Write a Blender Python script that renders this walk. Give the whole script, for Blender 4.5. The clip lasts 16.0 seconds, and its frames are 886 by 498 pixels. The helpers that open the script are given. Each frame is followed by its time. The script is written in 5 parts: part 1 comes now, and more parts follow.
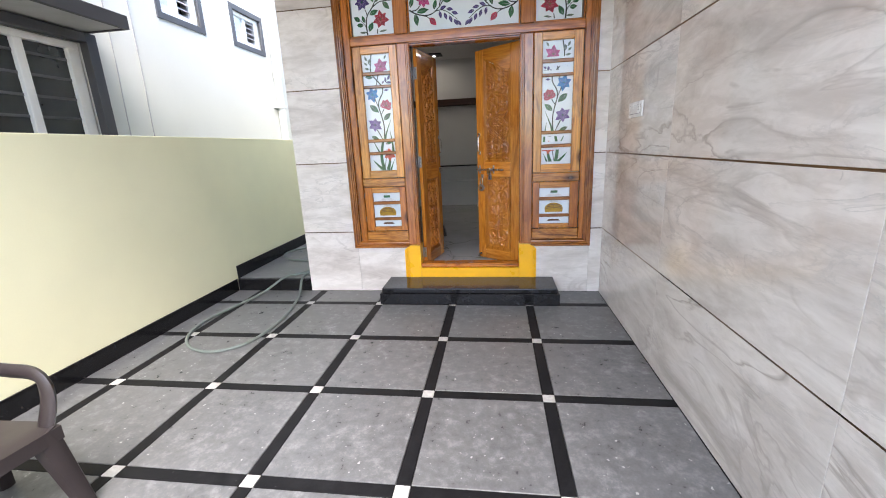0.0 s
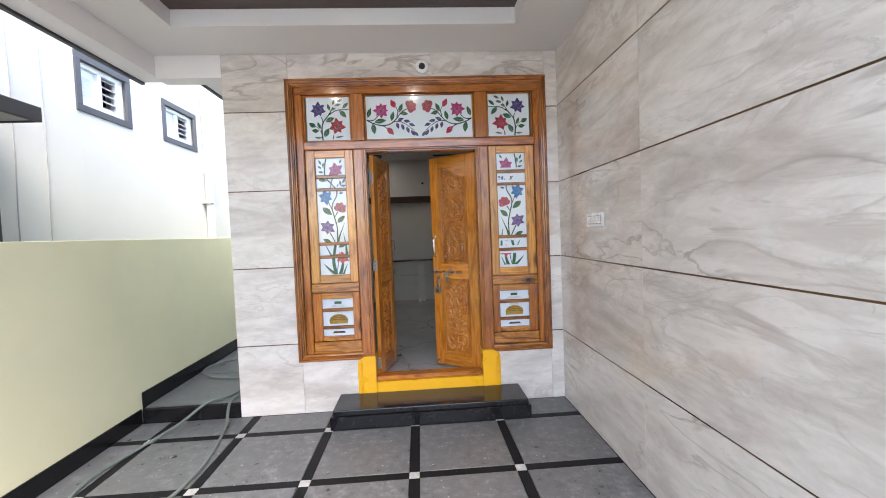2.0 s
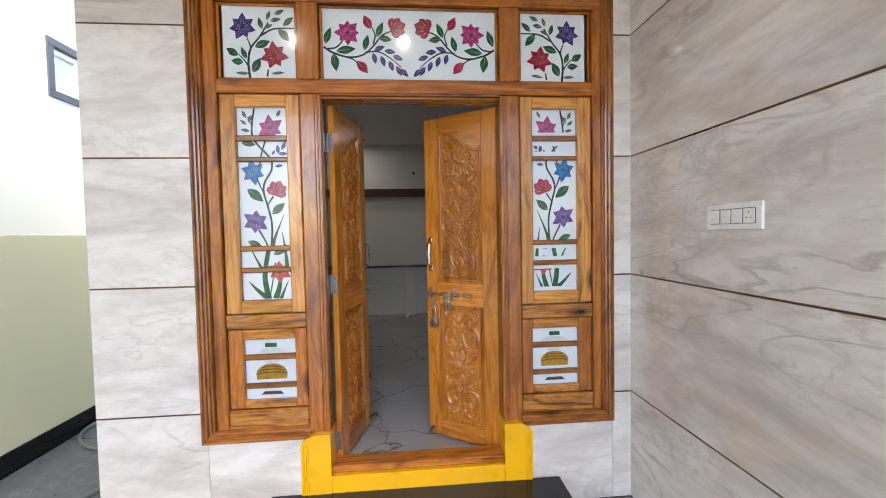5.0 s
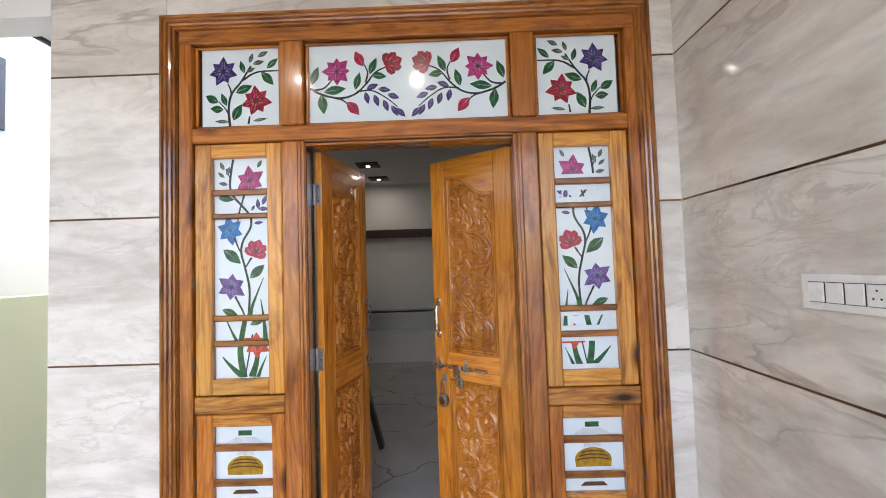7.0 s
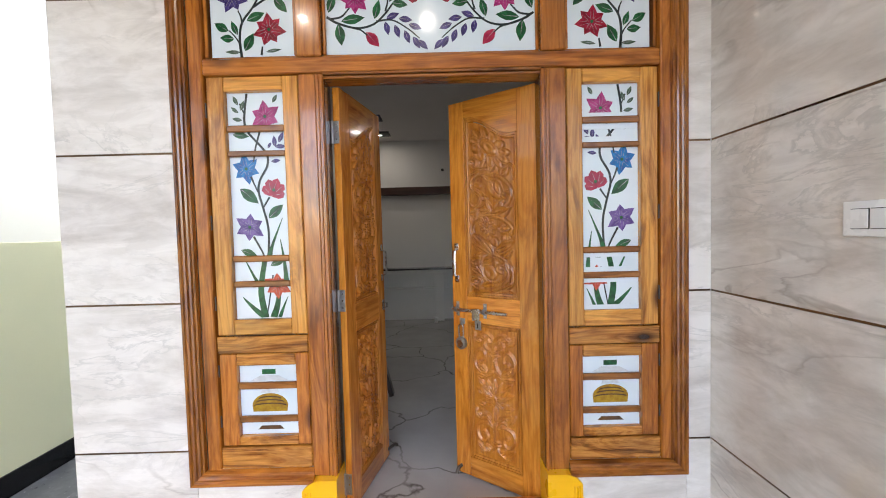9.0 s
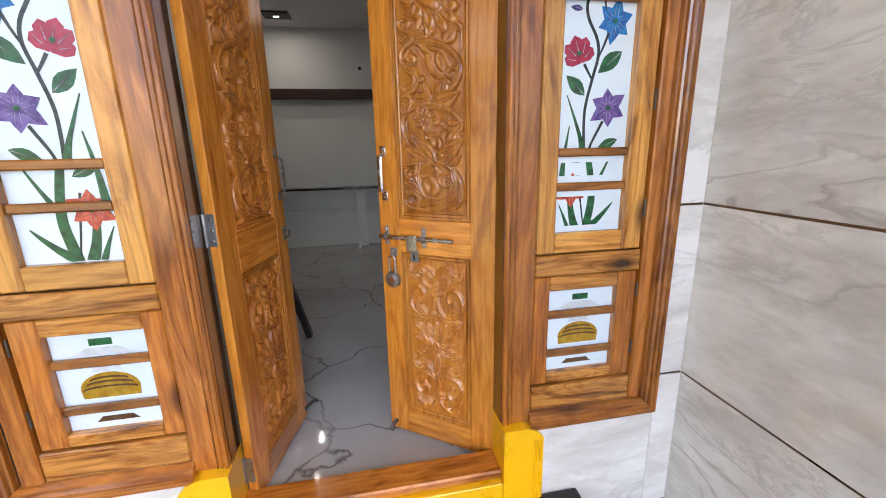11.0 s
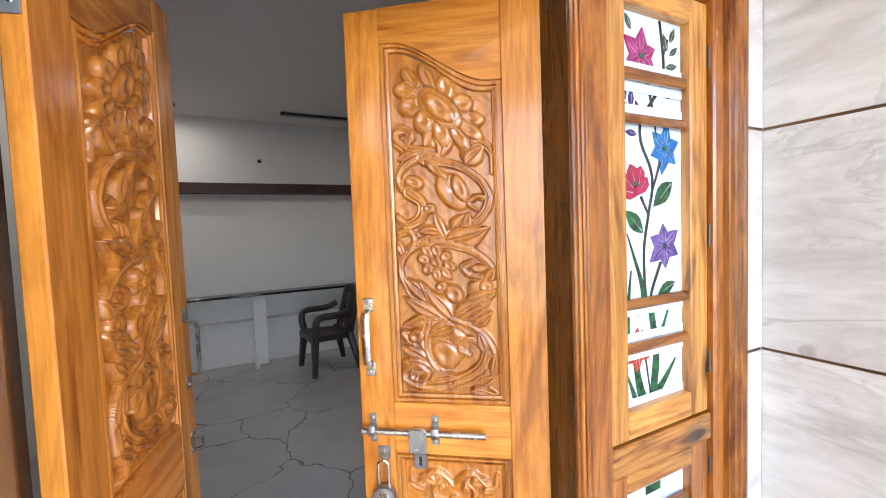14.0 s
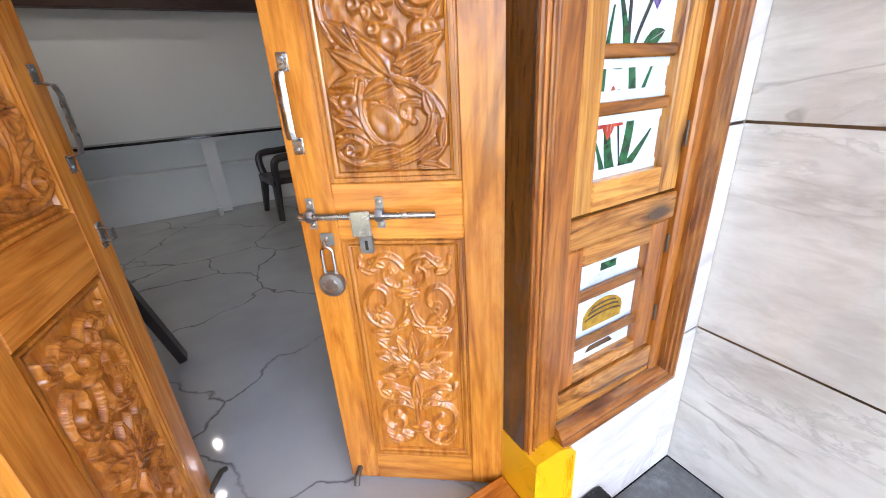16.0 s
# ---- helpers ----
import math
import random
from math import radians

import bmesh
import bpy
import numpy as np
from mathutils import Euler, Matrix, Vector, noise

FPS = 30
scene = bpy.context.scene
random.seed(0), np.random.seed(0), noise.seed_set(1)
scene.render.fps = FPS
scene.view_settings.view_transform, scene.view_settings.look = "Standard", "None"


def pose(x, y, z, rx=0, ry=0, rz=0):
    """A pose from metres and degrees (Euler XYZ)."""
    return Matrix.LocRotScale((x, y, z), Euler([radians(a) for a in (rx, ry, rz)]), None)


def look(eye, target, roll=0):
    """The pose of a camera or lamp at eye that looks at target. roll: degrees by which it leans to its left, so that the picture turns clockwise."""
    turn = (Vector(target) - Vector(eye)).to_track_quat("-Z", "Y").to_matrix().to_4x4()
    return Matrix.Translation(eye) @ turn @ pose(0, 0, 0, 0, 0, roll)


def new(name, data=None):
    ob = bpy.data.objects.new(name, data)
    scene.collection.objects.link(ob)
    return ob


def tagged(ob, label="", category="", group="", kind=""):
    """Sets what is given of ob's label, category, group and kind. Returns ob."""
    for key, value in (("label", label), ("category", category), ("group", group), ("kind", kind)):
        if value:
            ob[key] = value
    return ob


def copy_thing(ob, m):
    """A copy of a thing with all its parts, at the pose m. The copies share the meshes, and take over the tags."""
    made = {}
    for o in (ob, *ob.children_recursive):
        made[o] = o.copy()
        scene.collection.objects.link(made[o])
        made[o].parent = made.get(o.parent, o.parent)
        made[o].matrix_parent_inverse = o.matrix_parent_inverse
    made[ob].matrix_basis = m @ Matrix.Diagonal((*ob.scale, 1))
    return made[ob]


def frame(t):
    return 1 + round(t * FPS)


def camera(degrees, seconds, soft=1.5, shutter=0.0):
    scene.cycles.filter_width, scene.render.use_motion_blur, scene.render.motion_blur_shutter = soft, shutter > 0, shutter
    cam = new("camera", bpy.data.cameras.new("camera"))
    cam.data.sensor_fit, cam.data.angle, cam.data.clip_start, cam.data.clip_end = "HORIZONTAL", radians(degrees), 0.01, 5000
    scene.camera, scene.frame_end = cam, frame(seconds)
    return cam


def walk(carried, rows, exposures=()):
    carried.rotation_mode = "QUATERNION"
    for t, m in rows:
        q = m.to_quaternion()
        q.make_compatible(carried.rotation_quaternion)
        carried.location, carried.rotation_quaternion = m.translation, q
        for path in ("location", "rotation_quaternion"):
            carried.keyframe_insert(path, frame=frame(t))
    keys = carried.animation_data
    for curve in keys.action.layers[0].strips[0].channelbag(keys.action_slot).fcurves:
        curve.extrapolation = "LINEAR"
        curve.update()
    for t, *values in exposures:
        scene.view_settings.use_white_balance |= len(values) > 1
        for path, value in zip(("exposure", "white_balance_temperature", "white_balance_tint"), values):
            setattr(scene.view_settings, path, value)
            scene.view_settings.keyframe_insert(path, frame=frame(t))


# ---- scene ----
cam = camera(95.9, 16.0, soft=1.0)
PATH = [
    (0, (-1.009, -3.974, 1.483), (-1.278, -2.055, 0.989), -2.6),
    (0.5, (-1.204, -3.936, 1.586), (-1.315, -1.956, 1.325), -1.5),
    (1, (-1.33, -3.897, 1.616), (-1.318, -1.901, 1.482), -1.0),
    (1.5, (-1.341, -3.832, 1.645), (-1.25, -1.835, 1.575), -1.5),
    (2, (-1.345, -3.747, 1.627), (-1.229, -1.752, 1.549), -2.3),
    (2.5, (-1.248, -3.53, 1.618), (-1.092, -1.538, 1.538), -2.7),
    (3, (-1.235, -3.35, 1.6), (-1.024, -1.364, 1.498), -2.4),
    (3.5, (-1.342, -3.102, 1.616), (-1.097, -1.119, 1.519), -1.9),
    (6, (-1.272, -1.945, 1.664), (-1.222, 0.054, 1.643), -1.0),
    (6.5, (-1.128, -1.882, 1.762), (-1.136, 0.117, 1.836), -1.4),
    (7, (-1.114, -1.907, 1.796), (-1.143, 0.091, 1.882), -1.8),
    (7.5, (-1.158, -1.896, 1.734), (-1.198, 0.104, 1.734), -1.9),
    (8, (-1.205, -1.892, 1.694), (-1.238, 0.107, 1.642), -1.8),
    (10.5, (-1.3, -1.723, 1.647), (-1.078, 0.246, 1.379), -1.5),
    (11, (-1.267, -1.306, 1.59), (-0.903, 0.601, 1.109), -1.2),
    (11.5, (-1.359, -0.984, 1.535), (-0.827, 0.86, 0.972), -1.0),
    (12, (-1.468, -0.707, 1.495), (-0.778, 1.07, 0.888), -0.5),
    (12.5, (-1.451, -0.622, 1.561), (-0.658, 1.154, 1.095), -0.6),
    (13, (-1.472, -0.638, 1.706), (-0.603, 1.143, 1.429), -1.3),
    (13.5, (-1.48, -0.676, 1.798), (-0.581, 1.105, 1.667), -1.9),
    (14, (-1.5, -0.681, 1.8), (-0.596, 1.099, 1.697), -2.1),
    (14.5, (-1.518, -0.669, 1.76), (-0.603, 1.098, 1.557), -2.2),
    (15, (-1.544, -0.653, 1.651), (-0.626, 1.081, 1.264), -2.3),
    (15.5, (-1.527, -0.642, 1.596), (-0.613, 1.033, 0.996), -2.5),
    (16, (-1.382, -0.604, 1.539), (-0.478, 0.997, 0.75), -3.4),
]
walk(cam, [(t, look(eye, target, roll)) for t, eye, target, roll in PATH],
     [(t, stops, kelvin, 15) for t, stops, kelvin in ((0.0, 2.55, 6750), (3.5, 2.55, 6800), (6.0, 2.75, 6850), (8.2, 2.8, 6850), (10.5, 2.92, 6750), (11.5, 3.2, 6450), (12.2, 3.55, 6300), (14.5, 3.85, 6300), (16.0, 3.75, 6250))])

# ---- light ----
world = bpy.data.worlds.new("sky")
scene.world = world
world.use_nodes = True
wn = world.node_tree.nodes
sky = wn.new("ShaderNodeTexSky")
sky.sky_type, sky.sun_disc = "NISHITA", False
sky.sun_elevation, sky.sun_rotation = radians(55), radians(163)
sky.dust_density, sky.ozone_density, sky.air_density = 1.2, 1.0, 1.0
world.node_tree.links.new(sky.outputs[0], wn["Background"].inputs[0])
wn["Background"].inputs[1].default_value = 0.15

sun = new("sun", bpy.data.lights.new("sun", "SUN"))
sun.data.energy, sun.data.angle, sun.data.color = 1.5, radians(40), (1.0, 0.98, 0.95)
sun.matrix_world = look((4.2, -13.8, 20.6), (0, 0, 0))


def spot_lamp(x, y, z, watts, size=0.025):
    """A downlight's beam, just under its lens."""
    lamp = new("downlight_beam", bpy.data.lights.new("downlight_beam", "AREA"))
    lamp.data.shape, lamp.data.size, lamp.data.energy, lamp.data.color = "DISK", size, watts, (1.0, 0.93, 0.82)
    lamp.location = (x, y, z)
    return lamp


# ---- materials ----
def mat(name, rough=0.5, metal=0.0, coat=0.0, spec=0.5):
    m = bpy.data.materials.new(name)
    m.use_nodes = True
    b = m.node_tree.nodes["Principled BSDF"]
    b.inputs["Roughness"].default_value, b.inputs["Metallic"].default_value = rough, metal
    b.inputs["Coat Weight"].default_value, b.inputs["Coat Roughness"].default_value = coat, 0.06
    b.inputs["Specular IOR Level"].default_value = spec
    return m, m.node_tree.nodes, m.node_tree.links, b


def coords(n, l, scale=(1, 1, 1), shuffle=0.0):
    """Object coordinates, scaled, and moved on by each object's random number."""
    tc, mp = n.new("ShaderNodeTexCoord"), n.new("ShaderNodeMapping")
    mp.inputs["Scale"].default_value = scale
    l.new(tc.outputs["Object"], mp.inputs["Vector"])
    if shuffle:
        info, mul, comb = n.new("ShaderNodeObjectInfo"), n.new("ShaderNodeMath"), n.new("ShaderNodeCombineXYZ")
        mul.operation = "MULTIPLY"
        mul.inputs[1].default_value = shuffle
        l.new(info.outputs["Random"], mul.inputs[0])
        for i in range(3):
            l.new(mul.outputs[0], comb.inputs[i])
        l.new(comb.outputs[0], mp.inputs["Location"])
    return mp.outputs[0]


def tex_noise(n, l, vec, scale, detail=4, rough=0.55, distort=0.0):
    t = n.new("ShaderNodeTexNoise")
    t.inputs["Scale"].default_value, t.inputs["Detail"].default_value = scale, detail
    t.inputs["Roughness"].default_value, t.inputs["Distortion"].default_value = rough, distort
    l.new(vec, t.inputs["Vector"])
    return t.outputs[0]


def ramp(n, l, fac, stops):
    r = n.new("ShaderNodeValToRGB")
    els = r.color_ramp.elements
    while len(els) < len(stops):
        els.new(0.5)
    for e, (p, c) in zip(els, stops):
        e.position, e.color = p, (*c, 1)
    l.new(fac, r.inputs[0])
    return r.outputs[0]


def mixc(n, l, fac, a, b, mode="MIX"):
    m = n.new("ShaderNodeMix")
    m.data_type, m.blend_type = "RGBA", mode
    if isinstance(fac, float):
        m.inputs[0].default_value = fac
    else:
        l.new(fac, m.inputs[0])
    for i, c in ((6, a), (7, b)):
        if isinstance(c, tuple):
            m.inputs[i].default_value = (*c, 1)
        else:
            l.new(c, m.inputs[i])
    return m.outputs[2]


def bump(n, l, b, height, strength, dist=0.002):
    k = n.new("ShaderNodeBump")
    k.inputs["Strength"].default_value, k.inputs["Distance"].default_value = strength, dist
    l.new(height, k.inputs["Height"])
    l.new(k.outputs[0], b.inputs["Normal"])


def grey(n, l, fac, lo, hi, p0=0.3, p1=0.7):
    return ramp(n, l, fac, [(p0, (lo,) * 3), (p1, (hi,) * 3)])


def plain(name, color, rough=0.5, metal=0.0, var=0.12, scale=6.0, coat=0.0, relief=0.0, fine=60.0):
    """Paint, plastic, metal: a base colour that wanders a little at two scales."""
    m, n, l, b = mat(name, rough, metal, coat)
    v = coords(n, l, (1, 1, 1), 7.0)
    big, small = tex_noise(n, l, v, scale, 3), tex_noise(n, l, v, fine, 3)
    dark = tuple(c * (1 - var) for c in color)
    c1 = ramp(n, l, big, [(0.35, dark), (0.65, color)])
    l.new(mixc(n, l, 0.12, c1, ramp(n, l, small, [(0.4, dark), (0.6, color)])), b.inputs["Base Color"])
    l.new(grey(n, l, big, max(rough - 0.06, 0.02), min(rough + 0.08, 1)), b.inputs["Roughness"])
    if relief:
        bump(n, l, b, small, relief)
    return m


def wood(name, along, dark, mid, light, shuffle=11.0, rough=0.2, coat=0.55, knots=True, rings=0.42, swirl=1.5):
    """Varnished teak with the grain along axis 0, 1 or 2: streaks, broad figure and knots."""
    m, n, l, b = mat(name, rough, 0, coat)
    sc = [8.5, 8.5, 8.5]
    sc[along] = 1.5
    v = coords(n, l, tuple(sc), shuffle)
    figure = tex_noise(n, l, v, 1.0, 5, 0.62, swirl)
    sc2 = [70.0, 70.0, 70.0]
    sc2[along] = 2.5
    fibre = tex_noise(n, l, coords(n, l, tuple(sc2), shuffle), 1.0, 4, 0.65)
    c = ramp(n, l, figure, [(0.34, dark), (0.43, mid), (0.53, light), (0.66, mid), (0.74, dark)])
    # growth rings: narrow dark lines that follow a slow wander of the board
    sc4 = [5.0, 5.0, 5.0]
    sc4[along] = 0.55
    slow = tex_noise(n, l, coords(n, l, tuple(sc4), shuffle * 1.3), 1.0, 2, 0.45, 0.5)
    turns, wave = n.new("ShaderNodeMath"), n.new("ShaderNodeMath")
    turns.operation, wave.operation = "MULTIPLY", "SINE"
    turns.inputs[1].default_value = 95.0
    l.new(slow, turns.inputs[0])
    l.new(turns.outputs[0], wave.inputs[0])
    ring = grey(n, l, wave.outputs[0], 0.0, rings, 0.25, 1.0)
    c = mixc(n, l, ring, c, dark)
    c = mixc(n, l, 0.30, c, ramp(n, l, fibre, [(0.40, dark), (0.58, light)]))
    sc3 = [5.0, 5.0, 5.0]
    sc3[along] = 2.2
    vor = n.new("ShaderNodeTexVoronoi")
    vor.inputs["Scale"].default_value = 0.8
    l.new(coords(n, l, tuple(sc3), shuffle * 1.7), vor.inputs["Vector"])
    knot = ramp(n, l, vor.outputs["Distance"], [(0.05, (1, 1, 1)), (0.17, (0, 0, 0))])
    if knots:
        c = mixc(n, l, knot, c, tuple(x * 0.5 for x in dark))
    info, hs = n.new("ShaderNodeObjectInfo"), n.new("ShaderNodeHueSaturation")
    mr = n.new("ShaderNodeMapRange")
    mr.inputs["To Min"].default_value, mr.inputs["To Max"].default_value = 0.78, 1.18
    l.new(info.outputs["Random"], mr.inputs["Value"])
    l.new(mr.outputs[0], hs.inputs["Value"])
    l.new(c, hs.inputs["Color"])
    l.new(hs.outputs[0], b.inputs["Base Color"])
    bump(n, l, b, fibre, 0.08, 0.0008)
    return m


TD, TM, TL = (0.155, 0.041, 0.005), (0.31, 0.081, 0.009), (0.52, 0.175, 0.024)
WOOD_V, WOOD_H = wood("teak_upright", 2, TD, TM, TL), wood("teak_level", 0, TD, TM, TL)
DD, DM, DL = (0.32, 0.093, 0.010), (0.57, 0.185, 0.020), (0.72, 0.28, 0.038)
DOOR_V, DOOR_H = wood("door_teak_upright", 2, DD, DM, DL, 5.0, 0.22, 0.6, False, 0.3), wood("door_teak_level", 0, DD, DM, DL, 5.0, 0.2, 0.6, False, 0.3)
FIGURED = wood("figured_teak_level", 0, (0.095, 0.026, 0.004), (0.34, 0.105, 0.013), (0.64, 0.265, 0.048), 11.0, 0.2, 0.55, True, 0.3, 3.4)
SL, SM, SB = (0.19, 0.058, 0.008), (0.50, 0.190, 0.028), (0.68, 0.315, 0.062)
SASH_V, SASH_H = wood("sash_teak_upright", 2, SL, SM, SB), wood("sash_teak_level", 0, SL, SM, SB)
BAR_H = wood("bar_teak_level", 0, (0.10, 0.026, 0.004), (0.22, 0.068, 0.010), (0.36, 0.13, 0.022))
# dark teak tone for the shade on the door posts' inner reveals
REVEAL_SHADE = wood("shaded_reveal_teak", 2, (0.022, 0.007, 0.002), (0.060, 0.019, 0.004), (0.10, 0.036, 0.008))
CARVE = wood("carved_teak", 2, (0.27, 0.072, 0.007), (0.48, 0.150, 0.015), (0.62, 0.230, 0.028), 5.0, 0.22, 0.7, False, 0.25)
TRIM_V = wood("trim_teak_upright", 2, (0.09, 0.020, 0.003), (0.25, 0.067, 0.008), (0.42, 0.145, 0.022))
TRIM_H = wood("trim_teak_level", 0, (0.09, 0.020, 0.003), (0.25, 0.067, 0.008), (0.42, 0.145, 0.022))
DARKWOOD = wood("dark_panel_wood", 0, (0.016, 0.006, 0.004), (0.035, 0.013, 0.009), (0.055, 0.022, 0.014), 3.0, 0.35, 0.2)


def marble(name, base, soft, vein, rough, shuffle, scale=(1, 1, 1), tilt=0.0, thin=0.03, amount=0.7):
    m, n, l, b = mat(name, rough, 0, 0.0, 0.5)
    v = coords(n, l, (1, 1, 1), shuffle)
    mp = n.new("ShaderNodeMapping")
    mp.inputs["Rotation"].default_value = (0, tilt, 0)
    mp.inputs["Scale"].default_value = scale
    l.new(v, mp.inputs["Vector"])
    v2 = mp.outputs[0]
    cloud = tex_noise(n, l, v2, 1.6, 6, 0.6, 0.8)
    c = ramp(n, l, cloud, [(0.33, soft), (0.55, base), (0.75, base)])
    vn = tex_noise(n, l, v2, 1.9, 4, 0.5, 1.3)
    line = ramp(n, l, vn, [(0.5 - thin, (0, 0, 0)), (0.5, (1, 1, 1)), (0.5 + thin * 0.6, (0, 0, 0))])
    where = grey(n, l, tex_noise(n, l, v2, 1.1, 2), 0.0, amount, 0.42, 0.62)
    both = mixc(n, l, 1.0, line, where, "MULTIPLY")
    patch = ramp(n, l, tex_noise(n, l, v2, 6.0, 6, 0.68, 0.7), [(0.40, (0.80, 0.78, 0.76)), (0.58, (1, 1, 1))])
    c = mixc(n, l, 0.6, c, patch, "MULTIPLY")
    # fine wisps beside the main veins
    wn2 = tex_noise(n, l, v2, 3.1, 7, 0.62, 1.0)
    wisp = ramp(n, l, wn2, [(0.455, (0, 0, 0)), (0.50, (1, 1, 1)), (0.512, (0, 0, 0))])
    haze = grey(n, l, tex_noise(n, l, v2, 1.7, 3), 0.0, 0.6, 0.40, 0.60)
    c = mixc(n, l, mixc(n, l, 1.0, wisp, haze, "MULTIPLY"), c, tuple(x * 0.62 for x in base))
    l.new(mixc(n, l, both, c, vein), b.inputs["Base Color"])
    l.new(grey(n, l, tex_noise(n, l, v, 9.0, 3), rough * 0.7, rough * 1.6), b.inputs["Roughness"])
    return m


WALLTILE = marble("cream_marble_tile", (0.76, 0.715, 0.675), (0.56, 0.51, 0.47), (0.36, 0.31, 0.275), 0.06, 9.0, (0.6, 0.6, 2.0), 0.72, 0.045, 0.75)


def cracked(name):
    """White floor marble with thin dark branching veins."""
    m, n, l, b = mat(name, 0.06)
    v = coords(n, l)
    warp = n.new("ShaderNodeTexNoise")
    warp.inputs["Scale"].default_value, warp.inputs["Detail"].default_value = 2.2, 6
    l.new(v, warp.inputs["Vector"])
    add = n.new("ShaderNodeMix")
    add.data_type, add.blend_type = "RGBA", "LINEAR_LIGHT"
    add.inputs[0].default_value = 0.22
    l.new(v, add.inputs[6])
    l.new(warp.outputs["Color"], add.inputs[7])
    vor = n.new("ShaderNodeTexVoronoi")
    vor.feature = "DISTANCE_TO_EDGE"
    vor.inputs["Scale"].default_value = 1.25
    l.new(add.outputs[2], vor.inputs["Vector"])
    line = ramp(n, l, vor.outputs["Distance"], [(0.0, (1, 1, 1)), (0.012, (0, 0, 0))])
    where = grey(n, l, tex_noise(n, l, v, 1.7, 3), 0.1, 1.0, 0.36, 0.54)
    both = mixc(n, l, 1.0, line, where, "MULTIPLY")
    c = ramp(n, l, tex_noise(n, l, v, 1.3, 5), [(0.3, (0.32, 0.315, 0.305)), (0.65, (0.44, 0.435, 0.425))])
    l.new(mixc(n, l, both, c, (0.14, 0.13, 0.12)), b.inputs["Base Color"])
    return m


INFLOOR = cracked("veined_white_marble")


def stone(name, lo, mid, hi, rough, speck, shuffle=13.0, spec=0.5):
    m, n, l, b = mat(name, rough, 0, 0, spec)
    v = coords(n, l, (1, 1, 1), shuffle)
    big, mid_n, fine = tex_noise(n, l, v, 2.5, 5, 0.65), tex_noise(n, l, v, 13.0, 7, 0.74), tex_noise(n, l, v, 160.0, 3)
    c = ramp(n, l, mid_n, [(0.30, lo), (0.52, mid), (0.75, hi)])
    c = mixc(n, l, grey(n, l, big, 0.0, 0.55), c, mid)
    dust = ramp(n, l, tex_noise(n, l, v, 34.0, 2, 0.5), [(0.70, (0, 0, 0)), (0.76, (1, 1, 1))])
    dust = mixc(n, l, 1.0, dust, (speck,) * 3, "MULTIPLY")
    l.new(mixc(n, l, dust, c, (0.55, 0.55, 0.54)), b.inputs["Base Color"])
    l.new(grey(n, l, mid_n, rough - 0.12, rough + 0.15), b.inputs["Roughness"])
    bump(n, l, b, mid_n, 0.25, 0.0015)
    return m


TILE = stone("grey_flooring_stone", (0.058, 0.060, 0.062), (0.125, 0.128, 0.130), (0.29, 0.295, 0.295), 0.36, 0.6)
BAND = stone("black_granite_band", (0.006, 0.006, 0.007), (0.011, 0.011, 0.012), (0.020, 0.020, 0.022), 0.42, 0.04, 13.0, 0.08)
GRANITE = stone("polished_black_granite", (0.005, 0.005, 0.006), (0.009, 0.009, 0.010), (0.022, 0.022, 0.024), 0.10, 0.02, 13.0, 0.38)
NODE = plain("white_inlay_stone", (0.46, 0.455, 0.44), 0.4, 0, 0.3, 40)
YELLOWWALL = plain("pale_yellow_paint", (0.86, 0.84, 0.57), 0.75, 0, 0.07, 1.2, 0, 0.12, 90)
WHITEWALL = plain("white_outdoor_paint", (0.64, 0.65, 0.60), 0.8, 0, 0.06, 0.8, 0, 0.1, 70)
INWALL = plain("white_indoor_paint", (0.74, 0.74, 0.72), 0.7, 0, 0.05, 1.5, 0, 0.06, 90)
CEIL = plain("white_ceiling_paint", (0.80, 0.78, 0.77), 0.75, 0, 0.04, 1.5, 0, 0.05, 90)
DARKTRIM = plain("charcoal_paint", (0.055, 0.055, 0.06), 0.6, 0, 0.2, 5)
GREYTRIM = plain("slate_grey_paint", (0.085, 0.085, 0.09), 0.6, 0, 0.2, 5)
CANOPY = plain("grey_soffit_paint", (0.42, 0.42, 0.42), 0.8, 0, 0.15, 4)
UPVC = plain("white_window_plastic", (0.78, 0.78, 0.76), 0.35, 0, 0.08, 5)
PIPE = plain("white_pipe_plastic", (0.80, 0.80, 0.79), 0.35, 0, 0.05, 5)
SWITCH = plain("white_switch_plastic", (0.82, 0.82, 0.82), 0.25, 0, 0.03, 9)
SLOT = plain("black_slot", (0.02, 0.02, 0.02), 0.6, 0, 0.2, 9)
YELLOW = plain("bright_yellow_enamel", (0.90, 0.46, 0.004), 0.3, 0, 0.1, 5, 0.3, 0.06, 50)
STEEL = plain("brushed_steel", (0.62, 0.61, 0.60), 0.24, 1.0, 0.15, 30)
DULLSTEEL = plain("dull_steel", (0.42, 0.42, 0.43), 0.38, 1.0, 0.25, 30)
HINGE = plain("dark_steel", (0.16, 0.14, 0.12), 0.5, 0.8, 0.3, 20)
BRASS = plain("brown_gold_joint_strip", (0.20, 0.115, 0.055), 0.3, 0.6, 0.85, 2.2)
CHAIR = plain("dark_brown_chair_plastic", (0.030, 0.023, 0.023), 0.34, 0, 0.2, 7, 0, 0.05, 80)
HOSE = plain("grey_green_hose_rubber", (0.16, 0.19, 0.17), 0.5, 0, 0.3, 5)
GROUND = plain("pale_concrete_ground", (0.42, 0.41, 0.39), 0.85, 0, 0.25, 0.6, 0, 0.3, 14)
FROST, _n, _l, _b = mat("white_back_painted_glass", 0.12, 0, 0.6)
_v = coords(_n, _l, (1, 1, 1), 5.0)
